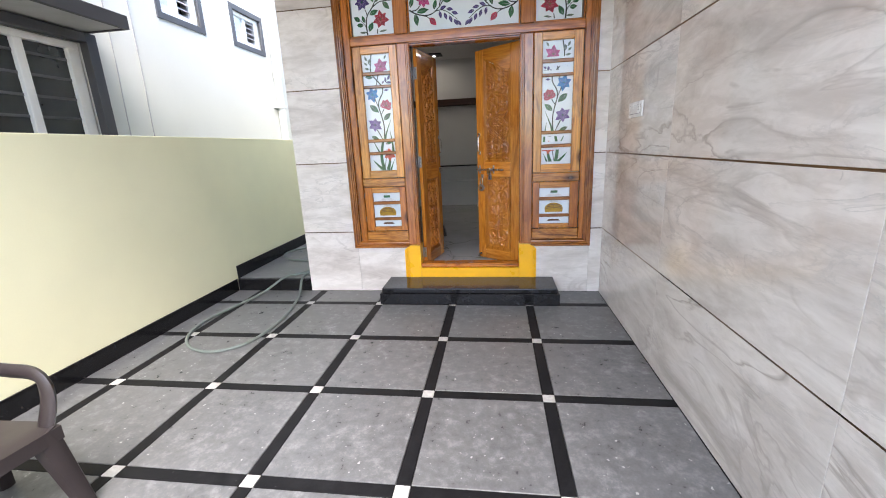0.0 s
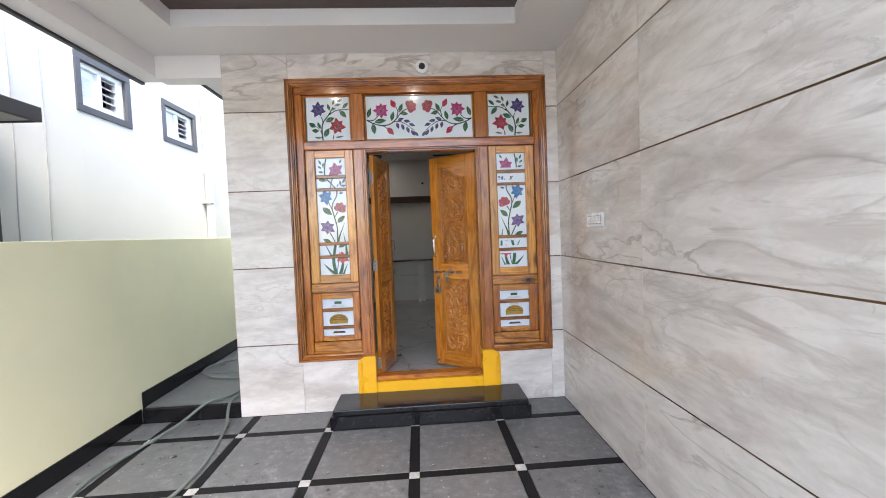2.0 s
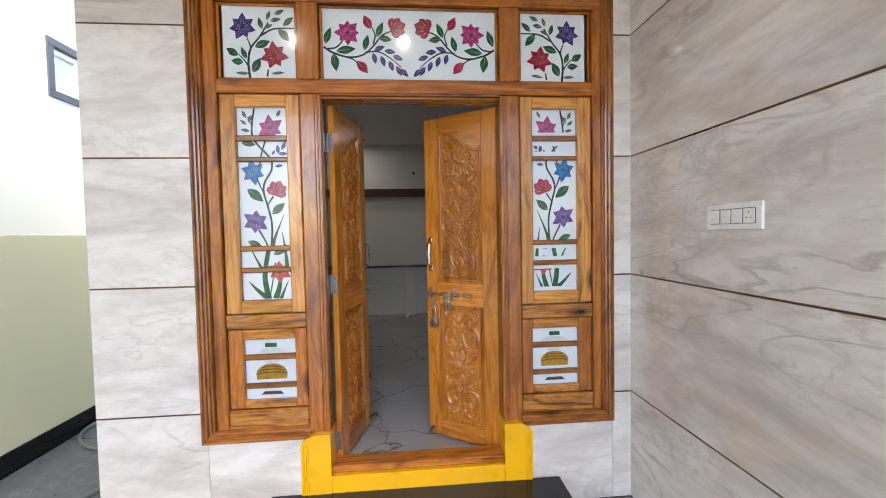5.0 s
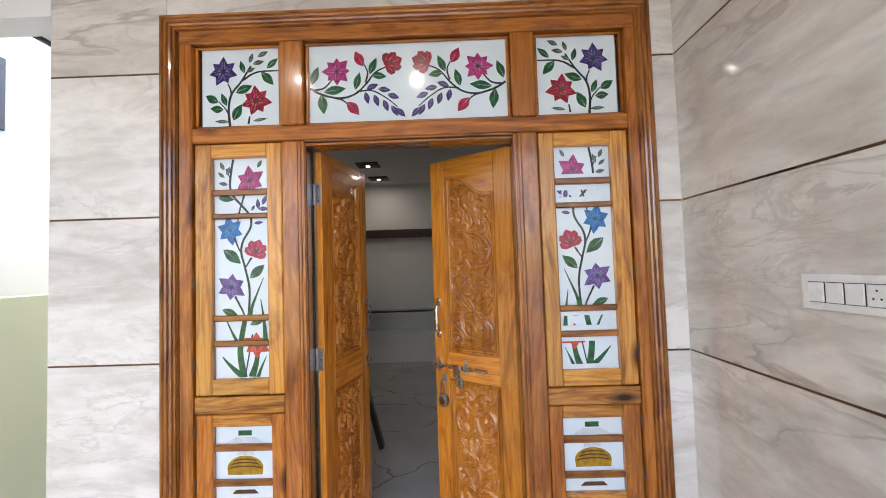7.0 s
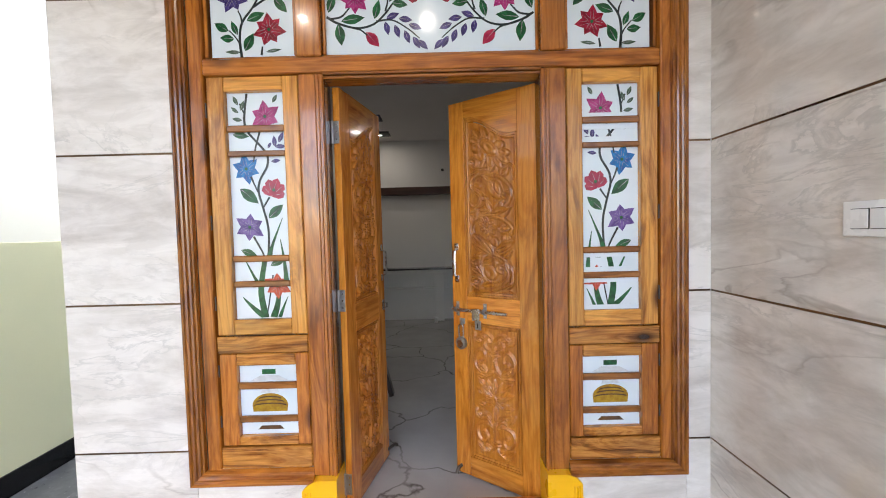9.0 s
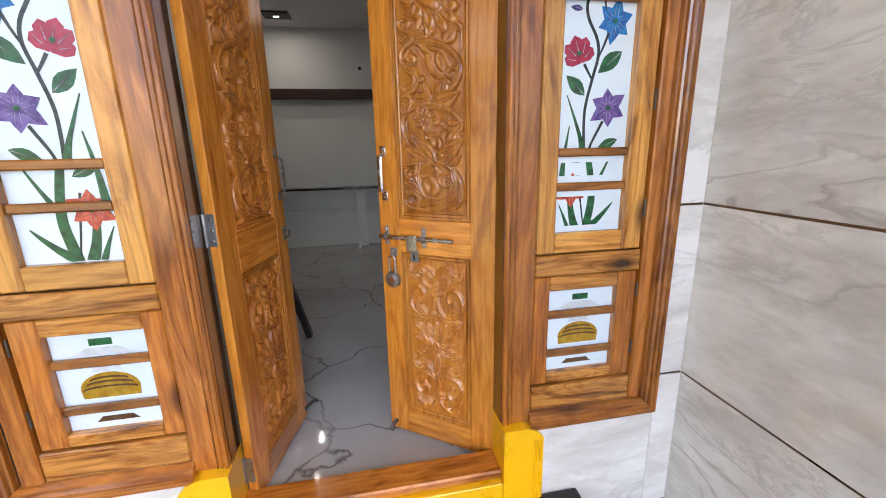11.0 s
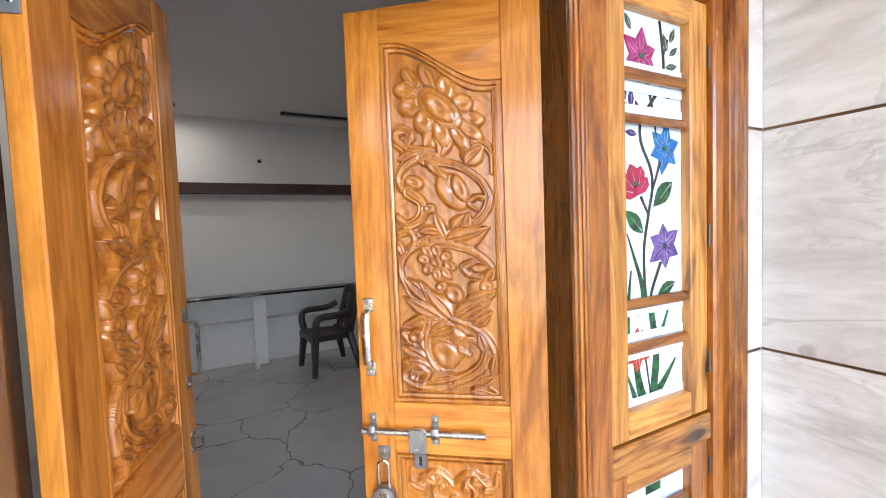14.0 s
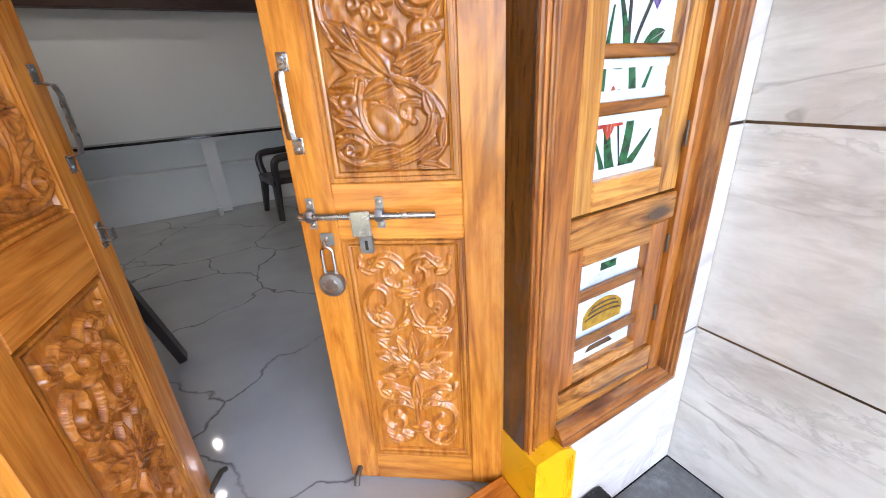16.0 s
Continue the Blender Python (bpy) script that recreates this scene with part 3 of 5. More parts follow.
TOP_SIDE = [p_stem([(0.141, 0.0), (0.135, 0.09), (0.15, 0.165), (0.2, 0.23), (0.25, 0.31)], 0.010), p_stem([(0.205, 0.235), (0.28, 0.275), (0.39, 0.28)], 0.008),
            p_stem([(0.15, 0.155), (0.145, 0.19), (0.132, 0.22)], 0.007), p_stem([(0.14, 0.05), (0.12, 0.09), (0.085, 0.13)], 0.006), p_stem([(0.236, 0.01), (0.242, 0.05)], 0.008),
            p_leaf(0.207, 0.305, 0.062, 105), p_leaf(0.252, 0.35, 0.05, 70, SAGE), p_leaf(0.312, 0.368, 0.055, 25, SAGE), p_leaf(0.29, 0.325, 0.055, 12, SAGE),
            p_leaf(0.36, 0.318, 0.07, 42), p_leaf(0.335, 0.24, 0.085, -48, GREEN, 0.42), p_leaf(0.25, 0.288, 0.045, 25, SAGE), p_leaf(0.215, 0.19, 0.085, 22, GREEN, 0.42), p_leaf(0.05, 0.145, 0.068, 150, GREEN, 0.5),
            p_leaf(0.112, 0.14, 0.066, 112), p_leaf(0.075, 0.092, 0.062, 175, GREEN, 0.5), p_leaf(0.18, 0.072, 0.085, 62, GREEN, 0.45), p_leaf(0.10, 0.027, 0.066, 178, SAGE, 0.22), p_leaf(0.295, 0.03, 0.07, 8, SAGE, 0.2),
            p_flower(0.108, 0.283, 0.072, INDIGO, 7, 88), p_flower(0.276, 0.128, 0.076, RED, 7, 95)]
HALF = [p_stem([(0.02, 0.18), (0.07, 0.15), (0.16, 0.125), (0.24, 0.14), (0.3, 0.19), (0.35, 0.25), (0.41, 0.28)], 0.009), p_stem([(0.04, 0.17), (0.09, 0.18), (0.13, 0.22)], 0.008),
        p_stem([(0.3, 0.2), (0.312, 0.25), (0.295, 0.295)], 0.007), p_stem([(0.14, 0.127), (0.18, 0.115), (0.21, 0.09)], 0.007), p_stem([(0.255, 0.155), (0.33, 0.158), (0.4, 0.12), (0.46, 0.07)], 0.006),
        p_leaf(0.045, 0.245, 0.09, 70), p_leaf(0.08, 0.095, 0.095, -82, GREEN, 0.42), p_leaf(0.145, 0.166, 0.105, 8), p_leaf(0.26, 0.21, 0.085, 75), p_leaf(0.34, 0.285, 0.085, 66), p_leaf(0.37, 0.232, 0.07, -8, GREEN, 0.42),
        p_leaf(0.27, 0.325, 0.08, 118, ROSE, 0.5), p_leaf(0.235, 0.07, 0.085, -48, ROSE, 0.5), p_flower(0.156, 0.264, 0.072, PINK, 8, 90), p_rose(0.44, 0.30, 0.052, RED, 20)]
for bx, bz, bd in ((0.335, 0.178, 20), (0.395, 0.16, -8), (0.44, 0.125, -20), (0.305, 0.12, -78), (0.353, 0.105, -72), (0.40, 0.078, -70), (0.445, 0.05, -60), (0.475, 0.04, -45)):
    HALF.append(p_leaf(bx, bz, 0.06, bd, INDIGO, 0.4))


SASH = [p_stem([(0.096, 1.087), (0.083, 1.008), (0.08, 0.945), (0.096, 0.90), (0.16, 0.826), (0.183, 0.788), (0.179, 0.737), (0.142, 0.672), (0.133, 0.616), (0.151, 0.54), (0.172, 0.438), (0.168, 0.32), (0.16, 0.30)], 0.008, STEMC, 1.0),
        p_stem([(0.06, 1.04), (0.08, 0.99)], 0.005), p_stem([(0.156, 0.92), (0.128, 0.83), (0.115, 0.76)], 0.007), p_stem([(0.10, 0.69), (0.115, 0.65), (0.133, 0.61)], 0.007), p_stem([(0.185, 0.59), (0.151, 0.537)], 0.007),
        p_stem([(0.10, 0.40), (0.142, 0.317), (0.15, 0.27)], 0.007), p_stem([(0.185, 0.21), (0.165, 0.1), (0.15, 0.02)], 0.006),
        p_leaf(0.04, 1.055, 0.045, 115, SAGE), p_leaf(0.072, 1.03, 0.045, 70, SAGE), p_leaf(0.035, 1.01, 0.04, 140, SAGE), p_leaf(0.045, 0.965, 0.045, 170, SAGE), p_leaf(0.23, 1.06, 0.04, 60, SAGE),
        p_leaf(0.06, 0.888, 0.075, -8), p_leaf(0.22, 0.858, 0.05, 95, INDIGO), p_leaf(0.252, 0.876, 0.05, 65, INDIGO), p_leaf(0.248, 0.832, 0.05, 0, INDIGO), p_leaf(0.195, 0.838, 0.03, 60, INDIGO), p_leaf(0.223, 0.763, 0.042, 8, INDIGO),
        p_leaf(0.087, 0.597, 0.105, -40, GREEN, 0.42), p_leaf(0.213, 0.52, 0.09, 42, GREEN, 0.42), p_leaf(0.075, 0.32, 0.08, -22), p_leaf(0.215, 0.275, 0.08, 25),
        p_stem([(0.172, 0.30), (0.19, 0.36), (0.243, 0.488)], 0.022, GREEN, 0.1), p_stem([(0.25, 0.18), (0.243, 0.28), (0.228, 0.385)], 0.022, GREEN, 0.1), p_stem([(0.142, 0.0), (0.124, 0.11), (0.13, 0.19), (0.15, 0.29)], 0.030, GREEN, 0.7),
        p_stem([(0.124, 0.15), (0.09, 0.21), (0.052, 0.29)], 0.018, GREEN, 0.2), p_stem([(0.14, 0.005), (0.10, 0.035), (0.06, 0.075), (0.034, 0.105)], 0.030, GREEN, 0.1), p_stem([(0.18, 0.0), (0.20, 0.06), (0.215, 0.14)], 0.032, GREEN, 0.5),
        p_stem([(0.21, 0.0), (0.23, 0.05), (0.255, 0.105)], 0.018, GREEN, 0.1),
        p_flower(0.18, 0.975, 0.074, PINK, 6, 95), p_flower(0.078, 0.728, 0.070, BLUE, 6, 100), p_rose(0.21, 0.632, 0.050, ROSE, 70), p_flower(0.083, 0.447, 0.072, VIOLET, 6, 85), p_flower(0.206, 0.158, 0.066, ORANGE, 6, 92)]

GY = 0.058
for s in (-1, 1):
    x0 = -1.046 if s < 0 else 0.636
    pane = part("top_pane", box(x0, x0 + 0.41, GY, GY + 0.006, 2.5185 - FZ, 2.9415 - FZ), FROST, frame_ob, "white glass pane painted with red and indigo flowers")
    lay(TOP_SIDE, pane, x0, 2.535 - FZ, s > 0, GY, (0, 0.41, 0, 0.392))
pane = part("top_pane", box(-0.513, 0.513, GY, GY + 0.006, 2.5185 - FZ, 2.9415 - FZ), FROST, frame_ob, "long white glass pane painted with mirrored pink flowers")
lay(HALF, pane, -0.513, 2.535 - FZ, False, GY, (0, 0.513, 0, 0.39))
lay(HALF, pane, 0.0, 2.535 - FZ, True, GY, (0, 0.513, 0, 0.39))
# thin putty bead round the top panes
for xa, xb in ((-1.073, -0.634), (-0.513, 0.513), (0.634, 1.073)):
    rail("glazing_bead", xa, xb, 0.040, 0.057, 2.517, 2.532, frame_ob, 0.004, True)
    rail("glazing_bead", xa, xb, 0.040, 0.057, 2.929, 2.943, frame_ob, 0.004, True)
    rail("glazing_bead", xa, xa + 0.016, 0.040, 0.057, 2.533, 2.928, frame_ob, 0.004)
    rail("glazing_bead", xb - 0.016, xb, 0.040, 0.057, 2.533, 2.928, frame_ob, 0.004)


def sash(s):
    """The upper sidelight sash: stiles, rails, four bars, painted glass, hinges."""
    def sx(a, b):
        return (min(s * a, s * b), max(s * a, s * b))
    ob = rail("sash", *sx(0.988, 1.069), 0.028, 0.066, 1.203, 2.436, frame_ob, 0.004, False, (SASH_V, SASH_H))
    rail("stile", *sx(0.636, 0.710), 0.028, 0.066, 1.203, 2.436, ob, 0.004, False, (SASH_V, SASH_H))
    rail("sash_rail", *sx(0.7105, 0.9875), 0.028, 0.066, 2.368, 2.436, ob, 0.004, True, (SASH_V, SASH_H))
    rail("sash_rail", *sx(0.7105, 0.9875), 0.028, 0.066, 1.203, 1.279, ob, 0.004, True, (SASH_V, SASH_H))
    for z0, z1 in ((2.179, 2.211), (2.063, 2.09), (1.557, 1.587), (1.434, 1.464)):
        rail("glazing_bar", *sx(0.7105, 0.9875), 0.036, 0.0565, z0, z1, ob, 0.005, True, (BAR_H, BAR_H))
    rail("glazing_bead", *sx(0.7105, 0.7145), 0.044, 0.0565, 1.28, 2.367, ob, 0.001)
    x0 = -0.987 if s < 0 else 0.711
    glass = part("sash_pane", box(x0, x0 + 0.276, GY, GY + 0.005, 1.275 - FZ, 2.372 - FZ), FROST, ob, "white glass painted with climbing flowers")
    lay(SASH, ob, x0, 1.279 - FZ, s > 0, GY, (0, 0.276, 0, 1.089))
    if s > 0:
        for z0, z1 in ((2.0905, 2.118), (2.152, 2.1785), (2.2115, 2.232), (1.4645, 1.488), (1.536, 1.5565), (1.2795, 1.302), (1.412, 1.4335)):
            part("frosted_strip", box(x0 + 0.003, x0 + 0.273, GY - 0.0055, GY - 0.0045, z0 - FZ, z1 - FZ), FROST, ob)
    for z in (2.28, 1.75, 1.36):
        part("hinge", box(*sx(1.068, 1.0735), 0.021, 0.0285, z - 0.035 - FZ, z + 0.035 - FZ, 0.002), HINGE, ob)
    # lower sash with three panes and the painted pot
    low = rail("lower_sash", *sx(0.988, 1.069), 0.028, 0.066, 0.656, 1.111, frame_ob, 0.004, False, (WOOD_V, WOOD_H))
    rail("stile", *sx(0.636, 0.700), 0.028, 0.066, 0.656, 1.111, low, 0.004, False, (WOOD_V, WOOD_H))
    rail("sash_rail", *sx(0.7005, 0.9875), 0.028, 0.066, 1.052, 1.111, low, 0.004, True, (FIGURED, FIGURED))
    rail("sash_rail", *sx(0.7005, 0.9875), 0.028, 0.066, 0.656, 0.700, low, 0.004, True, (FIGURED, FIGURED))
    for z0, z1 in ((0.931, 0.964), (0.765, 0.796)):
        rail("glazing_bar", *sx(0.7005, 0.9875), 0.036, 0.0565, z0, z1, low, 0.005, True, (BAR_H, BAR_H))
    xa, xb = sx(0.7005, 0.9875)
    part("sash_pane", box(xa, xb, GY, GY + 0.005, 0.698 - FZ, 1.053 - FZ), FROST, low, "white glass painted with a golden pot")
    c = (xa + xb) / 2
    dome = [(c - 0.084, 0.812), (c - 0.088, 0.845)] + [(c + 0.088 * math.cos(a), 0.845 + 0.058 * math.sin(a)) for a in (math.pi * (1 - k / 14) for k in range(1, 14))] + [(c + 0.088, 0.845), (c + 0.084, 0.812)]
    part("painted_pot", plate([(x, z - FZ) for x, z in dome], GY - 0.002, GY - 0.0002), GOLD, low)
    for k, h in enumerate((0.850, 0.868, 0.884)):
        w = 0.080 - 0.012 * k
        arc = [(c + w * math.cos(a), h - 0.006 + 0.012 * math.sin(a)) for a in (math.pi * (1 - i / 10) for i in range(11))]
        arc += [(x, z - 0.006) for x, z in arc[::-1]]
        part("painted_stripe", plate([(x, z - FZ) for x, z in arc], GY - 0.003, GY - 0.0018), BROWNP, low)
    part("painted_base", plate([(c - 0.065, 0.722 - FZ), (c + 0.065, 0.722 - FZ), (c + 0.045, 0.741 - FZ), (c - 0.045, 0.741 - FZ)], GY - 0.002, GY - 0.0002), BROWNP, low)
    part("painted_stalk", plate([(c - 0.033, 1.0 - FZ), (c + 0.033, 1.0 - FZ), (c + 0.033, 1.024 - FZ), (c - 0.033, 1.024 - FZ)], GY - 0.002, GY - 0.0002), GREEN, low)
    part("painted_rim", plate([(c - 0.09, 0.967 - FZ), (c + 0.09, 0.967 - FZ), (c + 0.045, 0.992 - FZ), (c - 0.045, 0.992 - FZ)], GY - 0.002, GY - 0.0002), GREYP, low)
    part("painted_rim", plate([(c - 0.045, 0.906 - FZ), (c + 0.045, 0.906 - FZ), (c + 0.035, 0.927 - FZ), (c - 0.035, 0.927 - FZ)], GY - 0.002, GY - 0.0002), GREYP, low)
    for z in (1.03, 0.78):
        part("hinge", box(*sx(1.068, 1.0735), 0.021, 0.0285, z - 0.03 - FZ, z + 0.03 - FZ, 0.002), HINGE, low)


sash(-1)
sash(1)

# ---- door leaves ----
LW, LH, LT = 0.535, 2.15, 0.036       # width, height, thickness; local x from hinge to free edge, front at y = 0


def dist_line(U, V, pts):
    """Distance to a line of points, and how far along it the nearest place lies."""
    best, along = np.full(U.shape, 9.0), np.zeros(U.shape)
    total = len(pts) - 1
    for i in range(total):
        ax, ay, bx, by = *pts[i], *pts[i + 1]
        dx, dy = bx - ax, by - ay
        t = np.clip(((U - ax) * dx + (V - ay) * dy) / (dx * dx + dy * dy + 1e-12), 0, 1)
        d = np.hypot(U - ax - t * dx, V - ay - t * dy)
        near = d < best
        best = np.where(near, d, best)
        along = np.where(near, (i + t) / total, along)
    return best, along


def curve2(pts, steps=7):
    return [(p.x, p.y) for p in smooth_path([(x, y, 0) for x, y in pts], steps)]


def vine(H, U, V, pts, w0, w1, h):
    d, t = dist_line(U, V, curve2(pts))
    w = w0 + (w1 - w0) * t
    k = np.clip(1 - (d / w) ** 2, 0, 1)
    groove = 1 - 0.35 * np.exp(-((d / w - 0.45) / 0.12) ** 2)
    return np.where(k > 0, h * (0.30 + 0.70 * k ** 0.4) * groove, H)


def frond(H, U, V, cx, cy, length, fat, ang, h, bend=0.0):
    c, s = math.cos(ang), math.sin(ang)
    x, y = (U - cx) * c + (V - cy) * s, -(U - cx) * s + (V - cy) * c
    t = np.clip(x / length, 0, 1)
    y = y - bend * length * t * t
    w = fat * length * np.sin(np.pi * np.clip(t, 0.001, 1) ** 0.75) + 1e-5
    inside = np.clip(1 - (y / w) ** 2, 0, 1) * (x > 0) * (x < length)
    rib = 1 - 0.45 * np.exp(-(y / (0.16 * w + 1e-4)) ** 2)
    return np.where(inside > 0, h * (0.30 + 0.70 * inside ** 0.4) * rib, H)


def pod(H, U, V, cx, cy, rx, ry, ang, h):
    """A cupped oval lobe."""
    c, s = math.cos(ang), math.sin(ang)
    r = np.hypot(((U - cx) * c + (V - cy) * s) / rx, (-(U - cx) * s + (V - cy) * c) / ry)
    face = h * (0.30 + 0.70 * np.clip(1 - r ** 3, 0, 1) ** 0.45) * (1 - 0.30 * np.exp(-(r / 0.45) ** 2))
    return np.where(r < 1, face, H)


def carve_top(U, V):
    """Flowers, buds and a winding vine with curled leaves, for the tall panel (0.295 x 0.96)."""
    H = np.zeros(U.shape)
    h = 0.020
    # sepals and curls under the large flower
    H = frond(H, U, V, 0.147, 0.812, 0.114, 0.30, 4.24, h, 0.00)
    H = frond(H, U, V, 0.156, 0.815, 0.111, 0.28, 4.59, h, 0.00)
    H = frond(H, U, V, 0.183, 0.824, 0.090, 0.28, 5.24, h, 0.20)
    H = vine(H, U, V, [(0.116, 0.709), (0.059, 0.696), (0.017, 0.713), (0.011, 0.738), (0.036, 0.751), (0.061, 0.741), (0.049, 0.721)], 0.017, 0.012, h)
    H = vine(H, U, V, [(0.295, 0.713), (0.295, 0.759), (0.276, 0.790), (0.247, 0.799), (0.222, 0.778), (0.217, 0.743)], 0.012, 0.018, h)
    H = frond(H, U, V, 0.216, 0.718, 0.084, 0.34, 1.19, h, -0.30)
    H = frond(H, U, V, 0.062, 0.688, 0.054, 0.30, 3.62, h, 0.00)
    # the long winding vine
    H = vine(H, U, V, [(0.134, 0.708), (0.070, 0.679), (0.023, 0.635), (0.018, 0.596), (0.049, 0.566)], 0.013, 0.010, h)
    H = vine(H, U, V, [(0.088, 0.678), (0.187, 0.706), (0.249, 0.687), (0.278, 0.633), (0.258, 0.574), (0.198, 0.514), (0.124, 0.469), (0.059, 0.431), (0.016, 0.386), (0.017, 0.331), (0.070, 0.270), (0.151, 0.238), (0.228, 0.215), (0.274, 0.159), (0.272, 0.104), (0.222, 0.053), (0.142, 0.021), (0.058, 0.022), (0.008, 0.048), (0.010, 0.073)], 0.013, 0.012, h)
    # heart bud and hooked leaves of the upper turn
    H = pod(H, U, V, 0.175, 0.622, 0.050, 0.053, 0.20, h * 1.00)
    H = pod(H, U, V, 0.195, 0.639, 0.025, 0.041, 0.30, h * 1.15)
    H = pod(H, U, V, 0.129, 0.666, 0.036, 0.014, -0.30, h * 1.10)
    H = vine(H, U, V, [(0.267, 0.629), (0.242, 0.628), (0.219, 0.602), (0.241, 0.589)], 0.010, 0.007, h)
    H = pod(H, U, V, 0.062, 0.610, 0.030, 0.020, 0.20, h * 1.00)
    H = vine(H, U, V, [(0.046, 0.577), (0.085, 0.555), (0.077, 0.512), (0.038, 0.486), (0.006, 0.507)], 0.020, 0.010, h)
    H = pod(H, U, V, 0.106, 0.547, 0.023, 0.014, 0.60, h * 1.10)
    H = frond(H, U, V, 0.152, 0.478, 0.072, 0.30, 2.29, h, -0.30)
    H = frond(H, U, V, 0.176, 0.493, 0.087, 0.30, 1.29, h, -0.20)
    H = frond(H, U, V, 0.134, 0.486, 0.067, 0.25, 3.16, h, 0.20)
    H = frond(H, U, V, 0.209, 0.523, 0.057, 0.30, 1.34, h, 0.00)
    H = frond(H, U, V, 0.151, 0.468, 0.148, 0.24, 0.37, h, 0.15)
    H = vine(H, U, V, [(0.011, 0.460), (0.044, 0.467), (0.058, 0.446), (0.041, 0.411)], 0.012, 0.008, h)
    H = frond(H, U, V, 0.023, 0.401, 0.048, 0.30, 2.00, h, 0.00)
    # small flower, its curl and tulip
    H = vine(H, U, V, [(0.077, 0.436), (0.169, 0.460), (0.236, 0.453), (0.279, 0.415), (0.263, 0.384), (0.215, 0.381), (0.198, 0.401), (0.224, 0.422)], 0.013, 0.010, h)
    H = pod(H, U, V, 0.242, 0.407, 0.025, 0.013, 0.20, h * 1.00)
    H = frond(H, U, V, 0.262, 0.367, 0.061, 0.30, 1.00, h, 0.00)
    H = frond(H, U, V, 0.088, 0.276, 0.090, 0.30, 2.15, h, 0.30)
    H = frond(H, U, V, 0.112, 0.266, 0.083, 0.22, 1.99, h, 0.20)
    H = frond(H, U, V, 0.162, 0.236, 0.110, 0.28, 2.14, h, 0.25)
    H = pod(H, U, V, 0.169, 0.313, 0.030, 0.031, 0.40, h * 1.10)
    H = pod(H, U, V, 0.133, 0.329, 0.021, 0.013, 0.80, h * 1.10)
    H = pod(H, U, V, 0.247, 0.337, 0.039, 0.035, 0.00, h * 1.00)
    H = pod(H, U, V, 0.262, 0.351, 0.021, 0.022, 0.20, h * 1.15)
    H = frond(H, U, V, 0.200, 0.276, 0.124, 0.22, 0.79, h, -0.20)
    H = frond(H, U, V, 0.170, 0.260, 0.116, 0.20, 0.35, h, 0.20)
    H = frond(H, U, V, 0.188, 0.242, 0.108, 0.20, 0.40, h, 0.25)
    H = frond(H, U, V, 0.221, 0.225, 0.077, 0.25, 0.47, h, 0.25)
    H = frond(H, U, V, 0.132, 0.233, 0.126, 0.22, 2.94, h, -0.20)
    H = frond(H, U, V, 0.128, 0.223, 0.120, 0.16, 3.15, h, 0.20)
    # acanthus of the lowest turn
    H = pod(H, U, V, 0.152, 0.160, 0.059, 0.057, 0.10, h * 0.90)
    H = pod(H, U, V, 0.137, 0.124, 0.043, 0.047, 0.50, h * 1.05)
    H = vine(H, U, V, [(0.091, 0.213), (0.077, 0.145), (0.107, 0.081), (0.171, 0.052), (0.231, 0.088), (0.255, 0.139), (0.230, 0.175), (0.189, 0.173), (0.181, 0.143), (0.206, 0.131)], 0.017, 0.010, h)
    H = frond(H, U, V, 0.169, 0.215, 0.093, 0.30, 3.40, h, 0.20)
    H = frond(H, U, V, 0.255, 0.146, 0.063, 0.30, 2.03, h, -0.20)
    H = frond(H, U, V, 0.076, 0.127, 0.102, 0.26, 2.29, h, 0.20)
    H = pod(H, U, V, 0.052, 0.171, 0.027, 0.020, 0.50, h * 1.10)
    H = frond(H, U, V, 0.082, 0.102, 0.087, 0.26, 2.54, h, 0.20)
    H = frond(H, U, V, 0.089, 0.081, 0.086, 0.26, 2.79, h, 0.20)
    H = vine(H, U, V, [(0.010, 0.070), (0.048, 0.086), (0.080, 0.068), (0.068, 0.042), (0.035, 0.048), (0.035, 0.061)], 0.012, 0.008, h)
    H = pod(H, U, V, 0.129, 0.059, 0.028, 0.014, 0.30, h * 1.00)
    H = frond(H, U, V, 0.090, 0.040, 0.092, 0.25, 0.41, h, -0.20)
    H = frond(H, U, V, 0.217, 0.032, 0.083, 0.26, 0.33, h, 0.20)
    H = frond(H, U, V, 0.208, 0.018, 0.084, 0.24, 6.19, h, -0.10)
    H = frond(H, U, V, 0.275, 0.062, 0.086, 0.25, 1.34, h, 0.10)
    # large flower: a ring of cupped petals round an oval heart
    for k in range(11):
        a = 2 * math.pi * k / 11 + 0.2
        H = pod(H, U, V, 0.143 + 0.092 * math.cos(a), 0.851 + 0.068 * math.sin(a), 0.042, 0.026, a, h * 1.1)
    H = pod(H, U, V, 0.143, 0.851, 0.066, 0.050, 0.0, h * 0.75)
    H = pod(H, U, V, 0.143, 0.851, 0.050, 0.037, 0.0, h * 1.15)
    for k in range(8):
        a = 2 * math.pi * k / 8
        H = pod(H, U, V, 0.121 + 0.038 * math.cos(a), 0.395 + 0.035 * math.sin(a), 0.021, 0.015, a, h * 1.1)
    return pod(H, U, V, 0.121, 0.395, 0.018, 0.016, 0.0, h * 1.2)


